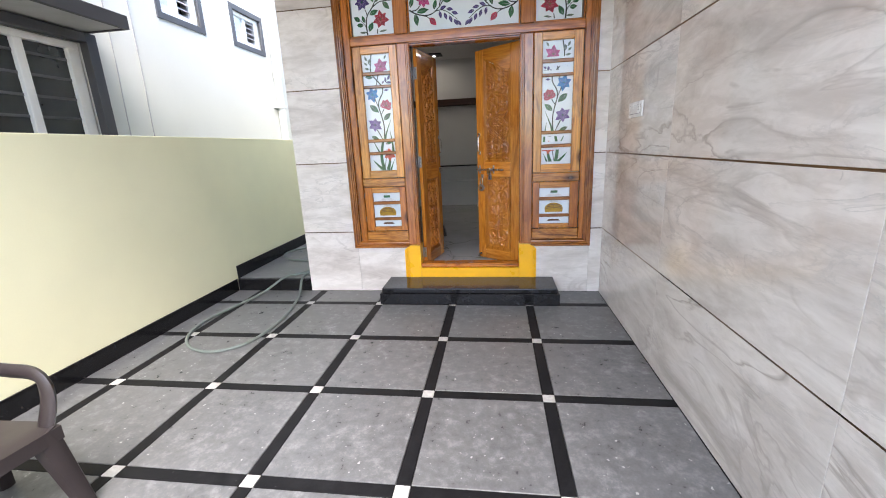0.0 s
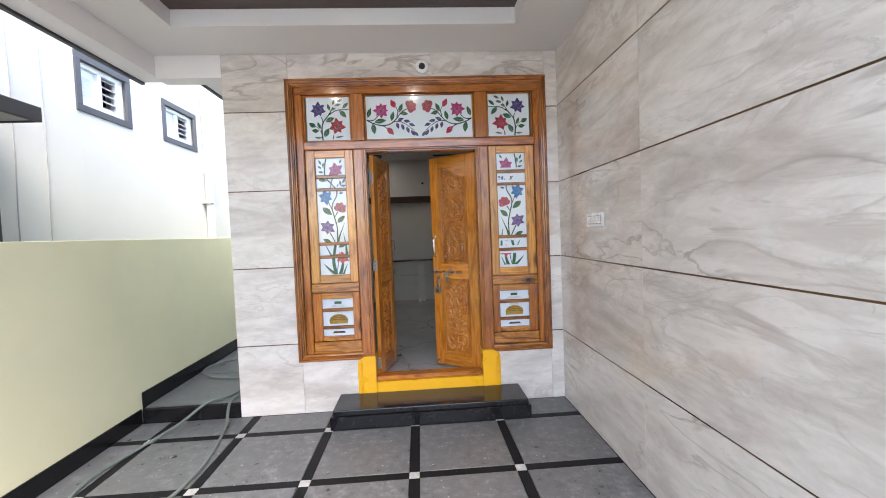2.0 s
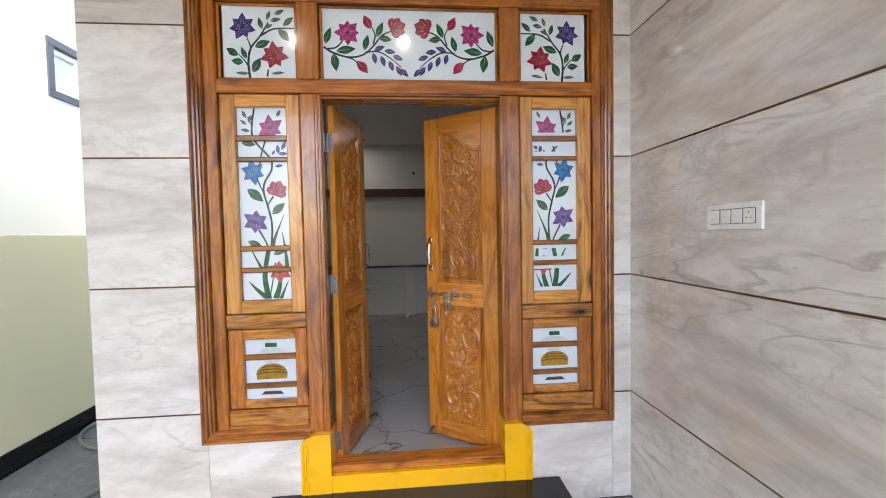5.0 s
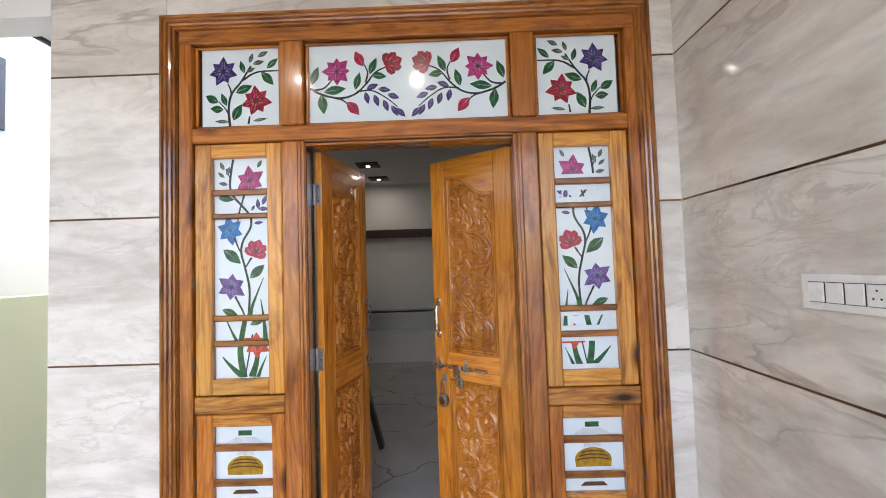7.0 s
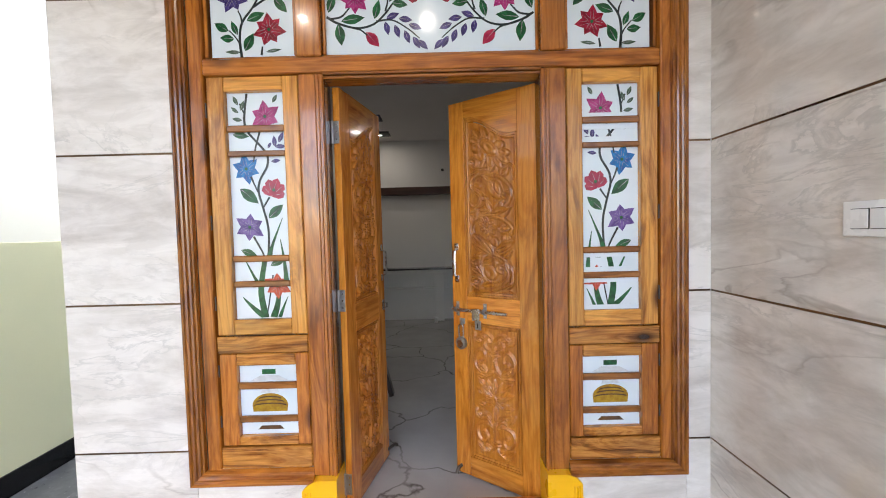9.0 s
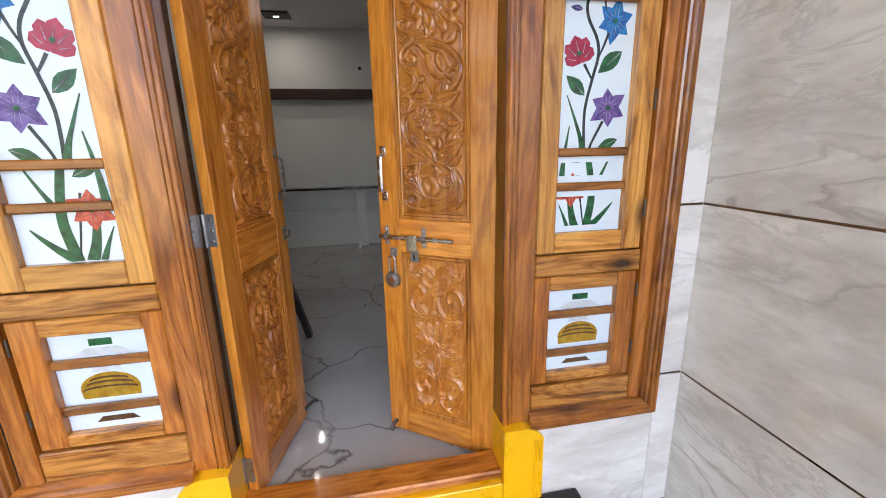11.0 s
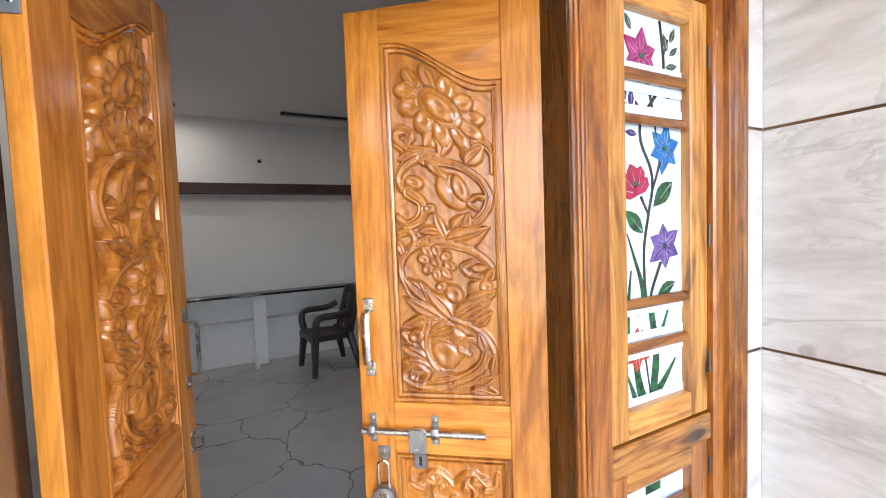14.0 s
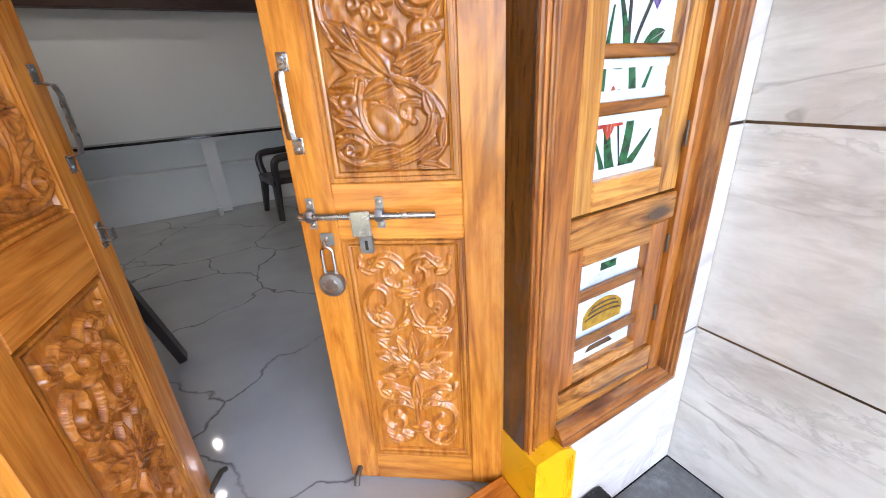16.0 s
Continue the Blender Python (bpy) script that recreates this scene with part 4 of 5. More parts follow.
def carve_low(U, V):
    """Paired volutes, leaves and a middle acanthus for the short panel (0.295 x 0.72), alike on both halves."""
    A = np.abs(U - 0.1475)
    H = np.zeros(U.shape)
    h = 0.017
    # leaves along the edges
    for cx, cy, ln, fat, ang, bd in ((0.05, 0.485, 0.075, 0.26, 0.35, 0.2), (0.055, 0.455, 0.07, 0.28, -0.1, 0.2), (0.07, 0.405, 0.055, 0.30, 0.5, 0.2), (0.07, 0.36, 0.055, 0.30, 0.2, 0.2), (0.06, 0.295, 0.06, 0.30, 0.0, 0.2), (0.06, 0.255, 0.07, 0.28, -0.3, 0.2),
                                     (0.085, 0.225, 0.05, 0.32, 0.9, -0.2), (0.015, 0.215, 0.07, 0.22, 0.9, -0.3), (0.015, 0.49, 0.07, 0.22, -0.9, 0.3), (0.02, 0.04, 0.06, 0.28, 0.5, 0.2), (0.06, 0.03, 0.06, 0.28, 0.1, 0.3), (0.09, 0.05, 0.045, 0.30, 0.6, 0.2), (0.05, 0.66, 0.06, 0.28, 0.5, -0.2), (0.085, 0.645, 0.055, 0.28, 0.1, 0.2)):
        H = frond(H, A, V, cx, cy, ln, fat, ang, h, bd)
    # scrolls
    for pts, w in (([(0.0, 0.655), (0.03, 0.685), (0.065, 0.69), (0.095, 0.665), (0.125, 0.665), (0.130, 0.69)], 0.0085), ([(0.018, 0.60), (0.055, 0.615), (0.060, 0.65), (0.038, 0.662), (0.028, 0.645)], 0.0085),
                   ([(0.012, 0.485), (0.045, 0.475), (0.095, 0.48), (0.130, 0.52), (0.125, 0.57), (0.095, 0.60), (0.065, 0.585), (0.062, 0.55), (0.085, 0.535)], 0.0095), ([(0.004, 0.62), (0.004, 0.56), (0.018, 0.505), (0.045, 0.475)], 0.0085),
                   ([(0.128, 0.265), (0.118, 0.225), (0.085, 0.215), (0.045, 0.22), (0.012, 0.18)], 0.0095), ([(0.012, 0.18), (0.055, 0.195), (0.110, 0.18), (0.122, 0.135), (0.10, 0.095), (0.065, 0.095), (0.052, 0.125), (0.075, 0.145)], 0.009), ([(0.004, 0.20), (0.006, 0.10), (0.02, 0.06), (0.055, 0.035), (0.10, 0.03)], 0.0085)):
        H = vine(H, A, V, pts, w, w * 0.75, h)
    for cx, cy, r in ((0.085, 0.535, 0.016), (0.076, 0.143, 0.014), (0.036, 0.648, 0.011), (0.100, 0.505, 0.012)):
        H = pod(H, A, V, cx, cy, r, r, 0.0, h * 1.1)
    # acanthus
    for k in range(6):
        H = frond(H, A, V, 0.0, 0.33, 0.125 - 0.008 * k, 0.17, 1.50 - k * 0.42, h * 1.1, 0.08)
    for k in range(3):
        H = frond(H, A, V, 0.0, 0.345, 0.07, 0.20, 1.35 - k * 0.7, h * 1.25, 0.1)
    H = frond(H, A, V, 0.0, 0.30, 0.10, 0.16, -1.45, h * 1.1, 0.0)
    H = pod(H, U, V, 0.1475, 0.335, 0.020, 0.030, 0.0, h * 1.3)
    # tied bands
    for cy in (0.595, 0.575, 0.105, 0.088):
        H = pod(H, U, V, 0.1475, cy, 0.036, 0.010, 0.0, h * 1.15)
    return H


PX0, PX1 = 0.108, 0.436               # panel openings between the stiles


def arch(x, lo=1.93, hi=2.055):
    """The ogee upper edge of the tall panel: higher towards the free edge."""
    t = min(max((x - PX0) / (PX1 - PX0), 0), 1)
    t = min(max((t - 0.08) / 0.84, 0), 1)
    return lo + (hi - lo) * t * t * (3 - 2 * t)


def carved(name, x0, x1, z0, top, fn, parent):
    """A sunk panel whose face carries its relief as real height."""
    nu, nv = 112, 330 if fn is carve_top else 250
    us, vs = np.linspace(0, 1, nu), np.linspace(0, 1, nv)
    U, V = np.meshgrid(us * 0.295, vs * (0.96 if fn is carve_top else 0.72))
    H = fn(U, V)
    H += 0.0006 * np.sin(U * 190 + 3 * np.sin(V * 40)) * np.sin(V * 130)
    m = np.minimum(np.minimum(us[None, :], 1 - us[None, :]) * 0.295, np.minimum(vs[:, None], 1 - vs[:, None]) * 0.9)
    H = H * np.clip(m / 0.008, 0, 1)
    verts = []
    for j in range(nv):
        for i in range(nu):
            x = x1 + (x0 - x1) * us[i]
            zt = top(x)
            verts.append((x, 0.015 - H[j, i], z0 + (zt - z0) * vs[j]))
    faces = [(j * nu + i, j * nu + i + 1, (j + 1) * nu + i + 1, (j + 1) * nu + i) for j in range(nv - 1) for i in range(nu - 1)]
    me = bpy.data.meshes.new(name)
    me.from_pydata(verts, [], faces)
    me.polygons.foreach_set("use_smooth", [True] * len(me.polygons))
    me.materials.append(CARVE)
    ob = new(name, me)
    ob.parent = parent
    return tagged(ob, "deeply carved teak panel of flowers and vines")


def panel_trim(parent, x0, x1, z0, top, prof):
    """Moulded strips round a panel."""
    steps = 14
    loop = [(x0, z0), (x1, z0)] + [(x1 + (x0 - x1) * k / steps, top(x1 + (x0 - x1) * k / steps)) for k in range(steps + 1)]
    cx, cz = (x0 + x1) / 2, (z0 + top(cx := (x0 + x1) / 2)) / 2
    rings, bm = [], bmesh.new()
    for d, y in prof:
        rings.append([bm.verts.new((x + (d if x < cx - 0.15 else -d if x > cx + 0.15 else d * (cx - x) / 0.16), y, z + (d if z < cz else -d))) for x, z in loop])
    for a, b in zip(rings, rings[1:]):
        for i in range(len(a)):
            j = (i + 1) % len(a)
            bm.faces.new((a[i], a[j], b[j], b[i]))
    return part("panel_moulding", bm, DOOR_V, parent)


def door_leaf(name, at, label):
    """A carved two-panel leaf."""
    leaf = thing(name, at, label, "door", "entrance door leaves")

    def b(x0, x1, y0, y1, z0, z1, bevel=0.003):
        return box(x0, x1, y0, y1, z0, z1, bevel)

    part("stile", b(0, PX0, 0, LT, 0, LH), DOOR_V, leaf)
    part("stile", b(PX1, LW, 0, LT, 0, LH), DOOR_V, leaf)
    part("rail", b(PX0, PX1, 0, LT, 0.0, 0.115), DOOR_H, leaf)
    part("rail", b(PX0, PX1, 0, LT, 0.905, 1.055), DOOR_H, leaf)
    top = [(PX0, LH), (PX1, LH)] + [(PX1 + (PX0 - PX1) * i / 14, arch(PX1 + (PX0 - PX1) * i / 14)) for i in range(15)]
    part("rail", plate(top, 0.0005, LT - 0.0005), DOOR_H, leaf)
    prof = [(-0.001, 0.0005), (0.0005, 0.008), (0.0045, 0.008), (0.006, 0.001), (0.012, 0.001), (0.0135, 0.010), (0.0175, 0.010), (0.019, 0.004), (0.024, 0.006), (0.027, 0.016)]
    panel_trim(leaf, PX0, PX1, 1.055, arch, prof)
    panel_trim(leaf, PX0, PX1, 0.115, lambda x: 0.905, prof)
    carved("carved_panel", PX0 + 0.024, PX1 - 0.024, 1.078, lambda x: arch(x) - 0.024, carve_top, leaf)
    carved("carved_panel", PX0 + 0.024, PX1 - 0.024, 0.138, lambda x: 0.882, carve_low, leaf)
    part("panel_back", b(PX0 + 0.002, PX1 - 0.002, 0.019, LT - 0.003, 0.11, 1.94), DOOR_V, leaf)
    # grip handle
    hx = LW - 0.036
    bm = box(hx - 0.014, hx + 0.014, -0.004, 0, 1.315, 1.355, 0.002)
    box(hx - 0.014, hx + 0.014, -0.004, 0, 1.130, 1.170, 0.002, bm)
    sweep([(hx, -0.002, 1.165), (hx, -0.028, 1.172), (hx, -0.032, 1.19), (hx, -0.032, 1.295), (hx, -0.028, 1.313), (hx, -0.002, 1.32)], 0.004, 0.012, 8, bm, (1, 0, 0))
    grip = part("handle", bm, STEEL, leaf, "flat polished steel grip handle", True)
    for z in (1.143, 1.343):
        part("screw", lathe([(0.004, -0.004), (0.004, -0.006), (0.002, -0.007)], None, 10, "y", (hx, 0, z)), DULLSTEEL, grip)
    for z in (0.14, 1.09, 1.93):
        bm = box(-0.0035, 0.0, 0.004, LT - 0.001, z - 0.055, z + 0.055, 0.001)
        hinge = part("hinge", bm, DULLSTEEL, leaf, "grey steel butt hinge")
        part("knuckle", lathe([(0.006, z - 0.056), (0.0065, z - 0.054), (0.0065, z + 0.054), (0.006, z + 0.056)], None, 10, "z", (-0.004, LT + 0.004, 0)), DULLSTEEL, hinge, "", True)
        for dz in (-0.036, 0.0, 0.036):
            part("screw", lathe([(0.0045, -0.0034), (0.0045, -0.0042), (0.002, -0.0048)], None, 8, "x", (0, LT * 0.45, z + dz)), STEEL, hinge)
    return leaf


RIGHT_AT = Matrix.Translation((-0.783, 0.128, 0.255)) @ Matrix.Rotation(radians(180 - 36.6), 4, "Z") @ Matrix.Diagonal((1, -1, 1, 1))
LEFT_AT = Matrix.Translation((-1.757, 0.118, 0.255)) @ Matrix.Rotation(radians(77.4), 4, "Z")


right_leaf = door_leaf("door_leaf", RIGHT_AT, "carved teak door leaf standing half open with padlock")
left_leaf = door_leaf("door_leaf", LEFT_AT, "carved teak door leaf swung wide open into the room")


# shade beside the right leaf's hinges is put into a darker steel colour
for ob in right_leaf.children:
    if ob.name.startswith("hinge"):
        ob.data.materials[0] = HINGE


def leaf_part(name, bm, m, label="", parent=None, smooth=True):
    return part(name, bm, m, parent or right_leaf, label, smooth)


# sliding bolt, hasp and padlock on the right leaf
BZ = 0.975
bolt = leaf_part("sliding_bolt", sweep([(LW - 0.008, -0.017, BZ), (LW - 0.36, -0.017, BZ)], 0.0095, None, 12), STEEL, "steel sliding bolt rod")
for x in (LW - 0.036, LW - 0.218):
    bm = box(x - 0.010, x + 0.010, -0.004, 0, BZ - 0.038, BZ + 0.045, 0.001)
    sweep([(x, -0.002, BZ - 0.014), (x, -0.020, BZ - 0.013), (x, -0.027, BZ), (x, -0.020, BZ + 0.013), (x, -0.002, BZ + 0.014)], 0.002, 0.010, 8, bm, (1, 0, 0))
    clip = leaf_part("bolt_bracket", bm, DULLSTEEL, "", bolt)
    for z in (BZ + 0.033, BZ - 0.027):
        leaf_part("screw", lathe([(0.006, -0.003), (0.006, -0.005), (0.003, -0.008)], None, 10, "y", (x, 0, z)), STEEL, "", bolt)
bm = box(LW - 0.197, LW - 0.147, -0.031, -0.0265, BZ - 0.052, BZ + 0.016, 0.002)
box(LW - 0.192, LW - 0.152, -0.0245, 0.0, BZ + 0.006, BZ + 0.012, 0.002, bm)
leaf_part("hasp", bm, STEEL, "", bolt, False)
bm = box(LW - 0.192, LW - 0.156, -0.014, -0.002, BZ - 0.105, BZ - 0.054, 0.002)
hasp = leaf_part("hasp_plate", bm, DULLSTEEL, "", bolt, False)
leaf_part("keyhole", box(LW - 0.179, LW - 0.171, -0.016, -0.0135, BZ - 0.095, BZ - 0.068, 0.001), SLOT, "", bolt, False)
PXL = LW - 0.066
leaf_part("staple", box(PXL - 0.018, PXL + 0.018, -0.004, 0, BZ - 0.085, BZ - 0.050, 0.001), DULLSTEEL, "", None, False)
leaf_part("staple_loop", sweep([(PXL, -0.002, BZ - 0.062), (PXL, -0.022, BZ - 0.066), (PXL, -0.022, BZ - 0.080), (PXL, -0.002, BZ - 0.083)], 0.003, None, 8, None, (1, 0, 0)), STEEL)
lock = leaf_part("padlock", lathe([(0.028, -0.006), (0.034, -0.009), (0.036, -0.013), (0.036, -0.025), (0.033, -0.030), (0.020, -0.032)], None, 28, "y", (PXL, 0, BZ - 0.192)), DULLSTEEL, "round steel padlock hanging open on its staple")
arcp = [(PXL - 0.015, -0.018, BZ - 0.168), (PXL - 0.015, -0.018, BZ - 0.100)] + [(PXL + 0.015 * math.cos(a), -0.018, BZ - 0.098 + 0.015 * math.sin(a)) for a in (math.pi * (1 - i / 8) for i in range(9))] + [(PXL + 0.015, -0.018, BZ - 0.168)]
leaf_part("shackle", sweep(arcp, 0.0046, None, 8, None, (0, 1, 0)), STEEL, "", lock)
leaf_part("dial", lathe([(0.022, -0.031), (0.020, -0.0335), (0.012, -0.0335)], None, 20, "y", (PXL, 0, BZ - 0.192)), STEEL, "", lock)
leaf_part("door_stop", sweep([(LW - 0.035, 0.005, 0.045), (LW - 0.035, -0.035, 0.045), (LW - 0.035, -0.05, 0.02)], 0.010, None, 10, None, (1, 0, 0)), HINGE)
# bolt socket and stop on the left leaf
bm = box(LW - 0.046, LW - 0.018, -0.004, 0, 0.945, 1.01, 0.002)
sweep([(LW - 0.032, -0.002, 0.96), (LW - 0.032, -0.026, 0.965), (LW - 0.032, -0.026, 0.99), (LW - 0.032, -0.002, 0.995)], 0.003, 0.010, 8, bm, (1, 0, 0))
part("bolt_socket", bm, STEEL, left_leaf, "", True)
part("door_stop", sweep([(LW - 0.03, 0.0, 0.05), (LW + 0.05, -0.02, 0.045), (LW + 0.075, -0.025, 0.025)], 0.010, None, 8, None, (0, 0, 1)), HINGE, left_leaf, "", True)

# ---- porch things ----
step = thing("entrance_step", (-1.298, -0.195, 0), "polished black granite step below the doorway", "step")
part("riser", box(-0.862, 0.862, -0.190, 0.190, 0, 0.112, 0.004), GRANITE, step)
part("tread", box(-0.842, 0.842, -0.178, 0.190, 0.1125, 0.162, 0.008, None, 2), GRANITE, step)

plate_ob = thing("switch_board", (0, -0.772, 1.684), "white plastic switch board on the marble wall", "switch")
part("cover_plate", box(-0.012, -0.001, -0.142, 0.142, -0.054, 0.054, 0.005, None, 2), SWITCH, plate_ob)
for k in range(4):
    y = 0.088 - 0.058 * k
    part("gap", box(-0.0128, -0.011, y - 0.027, y + 0.027, -0.031, 0.031), SLOT, plate_ob)
    key = part("switch_key", box(-0.017, -0.0125, y - 0.0255, y + 0.0255, -0.029, 0.029, 0.002), SWITCH, plate_ob)
    if k == 3:
        for dy, dz in ((0, 0.014), (-0.010, -0.008), (0.010, -0.008)):
            part("socket_hole", lathe([(0.003, -0.0176), (0.003, -0.0168)], None, 10, "x", (0, y + dy, dz)), SLOT, key)

cctv = thing("dome_camera", (-1.255, 0, 3.163), "small white dome camera above the doorway", "camera")
part("base", lathe([(0.060, -0.001), (0.060, -0.016), (0.052, -0.024), (0.035, -0.027)], None, 28, "y"), SWITCH, cctv, "", True)
part("lens", lathe([(0.030, -0.0265), (0.028, -0.036), (0.018, -0.044), (0.006, -0.047)], None, 24, "y"), SLOT, cctv, "dark round lens", True)


def downlight(x, y, z, watts, trim=SWITCH, group="porch downlights", r=0.048):
    ob = thing("downlight", (x, y, z), "small round lit ceiling downlight", "ceiling light", group)
    part("trim_ring", lathe([(r, -0.001), (r, -0.006), (r * 0.82, -0.010), (r * 0.76, -0.004)], None, 24), trim, ob, "", True)
    part("lens", lathe([(r * 0.72, -0.0045), (r * 0.70, -0.0075)], None, 20), LENS, ob, "glowing lens")
    spot_lamp(x, y, z - 0.02, watts)


downlight(-1.34, -1.33, 3.43, 0.6)
downlight(-2.33, -1.35, 3.43, 0.6)

hose = thing("garden_hose", (-3.3, -0.5, 0), "grey-green rubber hose looped over the passage step", "hose")
H1 = [(-3.10, 0.90, 0.153), (-3.13, 0.45, 0.153), (-3.22, 0.16, 0.153), (-3.36, 0.005, 0.155), (-3.50, -0.18, 0.06), (-3.64, -0.48, 0.012), (-3.71, -0.85, 0.012), (-3.64, -1.16, 0.012), (-3.44, -1.36, 0.012), (-3.20, -1.40, 0.012), (-3.02, -1.22, 0.012), (-2.98, -0.86, 0.012),
      (-3.03, -0.5, 0.012), (-3.10, -0.2, 0.04), (-3.145, 0.0, 0.155), (-3.12, 0.30, 0.153), (-3.09, 0.62, 0.153)]
part("hose_pipe", sweep([(x + 3.3, y + 0.5, z) for x, y, z in smooth_path(H1, 8)], 0.0125, None, 8), HOSE, hose, "", True)
H2 = [(-3.10, 0.60, 0.153), (-3.44, 0.67, 0.153), (-3.69, 0.74, 0.153), (-3.87, 0.93, 0.153), (-3.90, 1.14, 0.153), (-3.78, 1.33, 0.153), (-3.50, 1.46, 0.153), (-3.10, 1.52, 0.153)]
part("hose_coil", sweep([(x + 3.3, y + 0.5, z) for x, y, z in smooth_path(H2, 8)], 0.0125, None, 8), HOSE, hose, "", True)


def armchair(at, label):
    """A one-piece moulded armchair; it faces local +x, origin on the floor below the seat's middle."""
    ob = thing("plastic_chair", at, label, "chair", "plastic armchairs")
    bm, nu, nv = bmesh.new(), 10, 10
    grid = []
    for lay_z in (0.0, -0.060):
        rows = []
        for i in range(nu + 1):
            row = []
            for j in range(nv + 1):
                u, v = i / nu * 2 - 1, j / nv * 2 - 1
                x, y = u * 0.24, v * (0.235 + 0.02 * u)
                dip = -0.018 * (1 - u * u) * (1 - v * v) - (0.03 * max(u - 0.75, 0) * 4 * 0.5)
                row.append(bm.verts.new((x, y, 0.425 + dip - 0.012 * u * -1 + lay_z)))
            rows.append(row)
        grid.append(rows)
    for rows in grid:
        for i in range(nu):
            for j in range(nv):
                bm.faces.new((rows[i][j], rows[i + 1][j], rows[i + 1][j + 1], rows[i][j + 1]))
    a, b = grid
    for i in range(nu):
        for j in (0, nv):
            bm.faces.new((a[i][j], a[i + 1][j], b[i + 1][j], b[i][j]))
            bm.faces.new((a[j][i], a[j][i + 1], b[j][i + 1], b[j][i]))
    part("seat", bm, CHAIR, ob, "", True)
    for sx in (-1, 1):
        for sy in (-1, 1):
            foot = (sx * 0.235 if sx > 0 else -0.285, sy * 0.265, 0.0)
            topp = (sx * 0.195, sy * 0.205, 0.42)
            line = [Vector(topp).lerp(Vector(foot), t / 6) for t in range(7)]
            part("leg", sweep(line, 0.056, 0.048, 8, None, (1, 0, 0), lambda t: 1.0 - 0.36 * t), CHAIR, ob, "", True)
    for sy in (-1, 1):
        arm = [(0.185, sy * 0.235, 0.42), (0.20, sy * 0.262, 0.53), (0.185, sy * 0.272, 0.615), (0.12, sy * 0.275, 0.645), (0.0, sy * 0.272, 0.645), (-0.12, sy * 0.262, 0.655), (-0.225, sy * 0.235, 0.70)]
        part("armrest", sweep(smooth_path(arm, 5), 0.038, 0.019, 8, None, (0, sy, 0.2)), CHAIR, ob, "", True)
    # backrest: two posts, a top band and upright slats
    def back(y, t):
        return (-0.205 - 0.115 * t - 0.035 * (1 - (y / 0.24) ** 2), y, 0.40 + 0.46 * t)
    for sy in (-1, 1):
        part("back_post", sweep([back(sy * (0.215 - 0.02 * t / 6), t / 6) for t in range(7)], 0.042, 0.020, 8, None, (1, 0, 0)), CHAIR, ob, "", True)
    band = [back(-0.195 + 0.39 * t / 12, 1.0) for t in range(13)]
    part("top_band", sweep([(x, y, z + 0.02 * (1 - (y / 0.2) ** 2)) for x, y, z in band], 0.014, 0.05, 8, None), CHAIR, ob, "", True)
    part("lower_band", sweep([back(-0.205 + 0.41 * t / 12, 0.22) for t in range(13)], 0.012, 0.03, 8, None), CHAIR, ob, "", True)
    for k in range(5):
        y = -0.14 + 0.07 * k
        part("back_slat", sweep([back(y, 0.0 + 1.0 * t / 6) for t in range(7)], 0.033, 0.009, 8, None, (1, 0, 0)), CHAIR, ob, "", True)
    return ob


chair = armchair(pose(-3.10, -2.98, 0, 0, 0, -6), "dark brown moulded plastic armchair on the stone porch")
room_chair = copy_thing(chair, pose(-0.66, 4.03, FLOOR_IN, 0, 0, 188))
tagged(room_chair, "dark brown plastic armchair beside the room's white ledge")
# plain leaning bar that stands in for a piece of furniture's leg
board = thing("leaning_post", (-1.745, 1.60, FLOOR_IN), "black slanted furniture leg behind the open door leaf", "post")
bm = box(-0.020, 0.020, -0.03, 0.05, 0.0, 0.95, 0.004)
bmesh.ops.rotate(bm, verts=bm.verts, cent=(0, 0, 0), matrix=Matrix.Rotation(radians(-14), 3, "Y"))
bmesh.ops.translate(bm, verts=bm.verts, vec=(0, 0, 0.006))
part("shaft", bm, CHAIR, board)

# ---- the neighbour's windows, canopy, pipe and cables ----
def vent(y0, y1, z0, z1):
    """A small ventilator: dark surround, white sliding frame, louvres on one half."""
    ob = thing("ventilator_window", (NX, (y0 + y1) / 2, z0), "white ventilator window with louvres in a charcoal surround", "window", "neighbour's ventilators")
    w, h = (y1 - y0) / 2, z1 - z0
    for a, b, c, d in ((-w, w, 0, 0.07), (-w, w, h - 0.07, h), (-w, -w + 0.07, 0.0705, h - 0.0705), (w - 0.07, w, 0.0705, h - 0.0705)):
        part("surround", box(-0.02, 0.014, a, b, c, d, 0.003), GREYTRIM, ob)
    for a, b, c, d in ((-w + 0.07, w - 0.07, 0.07, 0.13), (-w + 0.07, w - 0.07, h - 0.12, h - 0.07), (-w + 0.07, -w + 0.12, 0.1305, h - 0.1205), (w - 0.17, w - 0.07, 0.1305, h - 0.1205), (-0.045, 0.005, 0.1305, h - 0.1205)):
        part("window_frame", box(-0.10, -0.03, a, b, c, d, 0.003), UPVC, ob)
    part("pane", box(-0.075, -0.068, -w + 0.12, -0.045, 0.13, h - 0.12), FROST, ob, "pale glass pane with a paper sticker")
    part("sticker", box(-0.067, -0.066, -w + 0.16, -0.10, 0.19, h - 0.20), GREYP, ob)
    n = 5
    for k in range(n):
        z = 0.15 + (h - 0.29) * k / (n - 1)
        bm = box(-0.035, 0.035, 0.006, w - 0.171, -0.003, 0.003)
        bmesh.ops.rotate(bm, verts=bm.verts, cent=(0, 0, 0), matrix=Matrix.Rotation(radians(38), 3, "Y"))
        bmesh.ops.translate(bm, verts=bm.verts, vec=(-0.065, 0, z))
        part("louvre", bm, CANOPY, ob)
    return ob


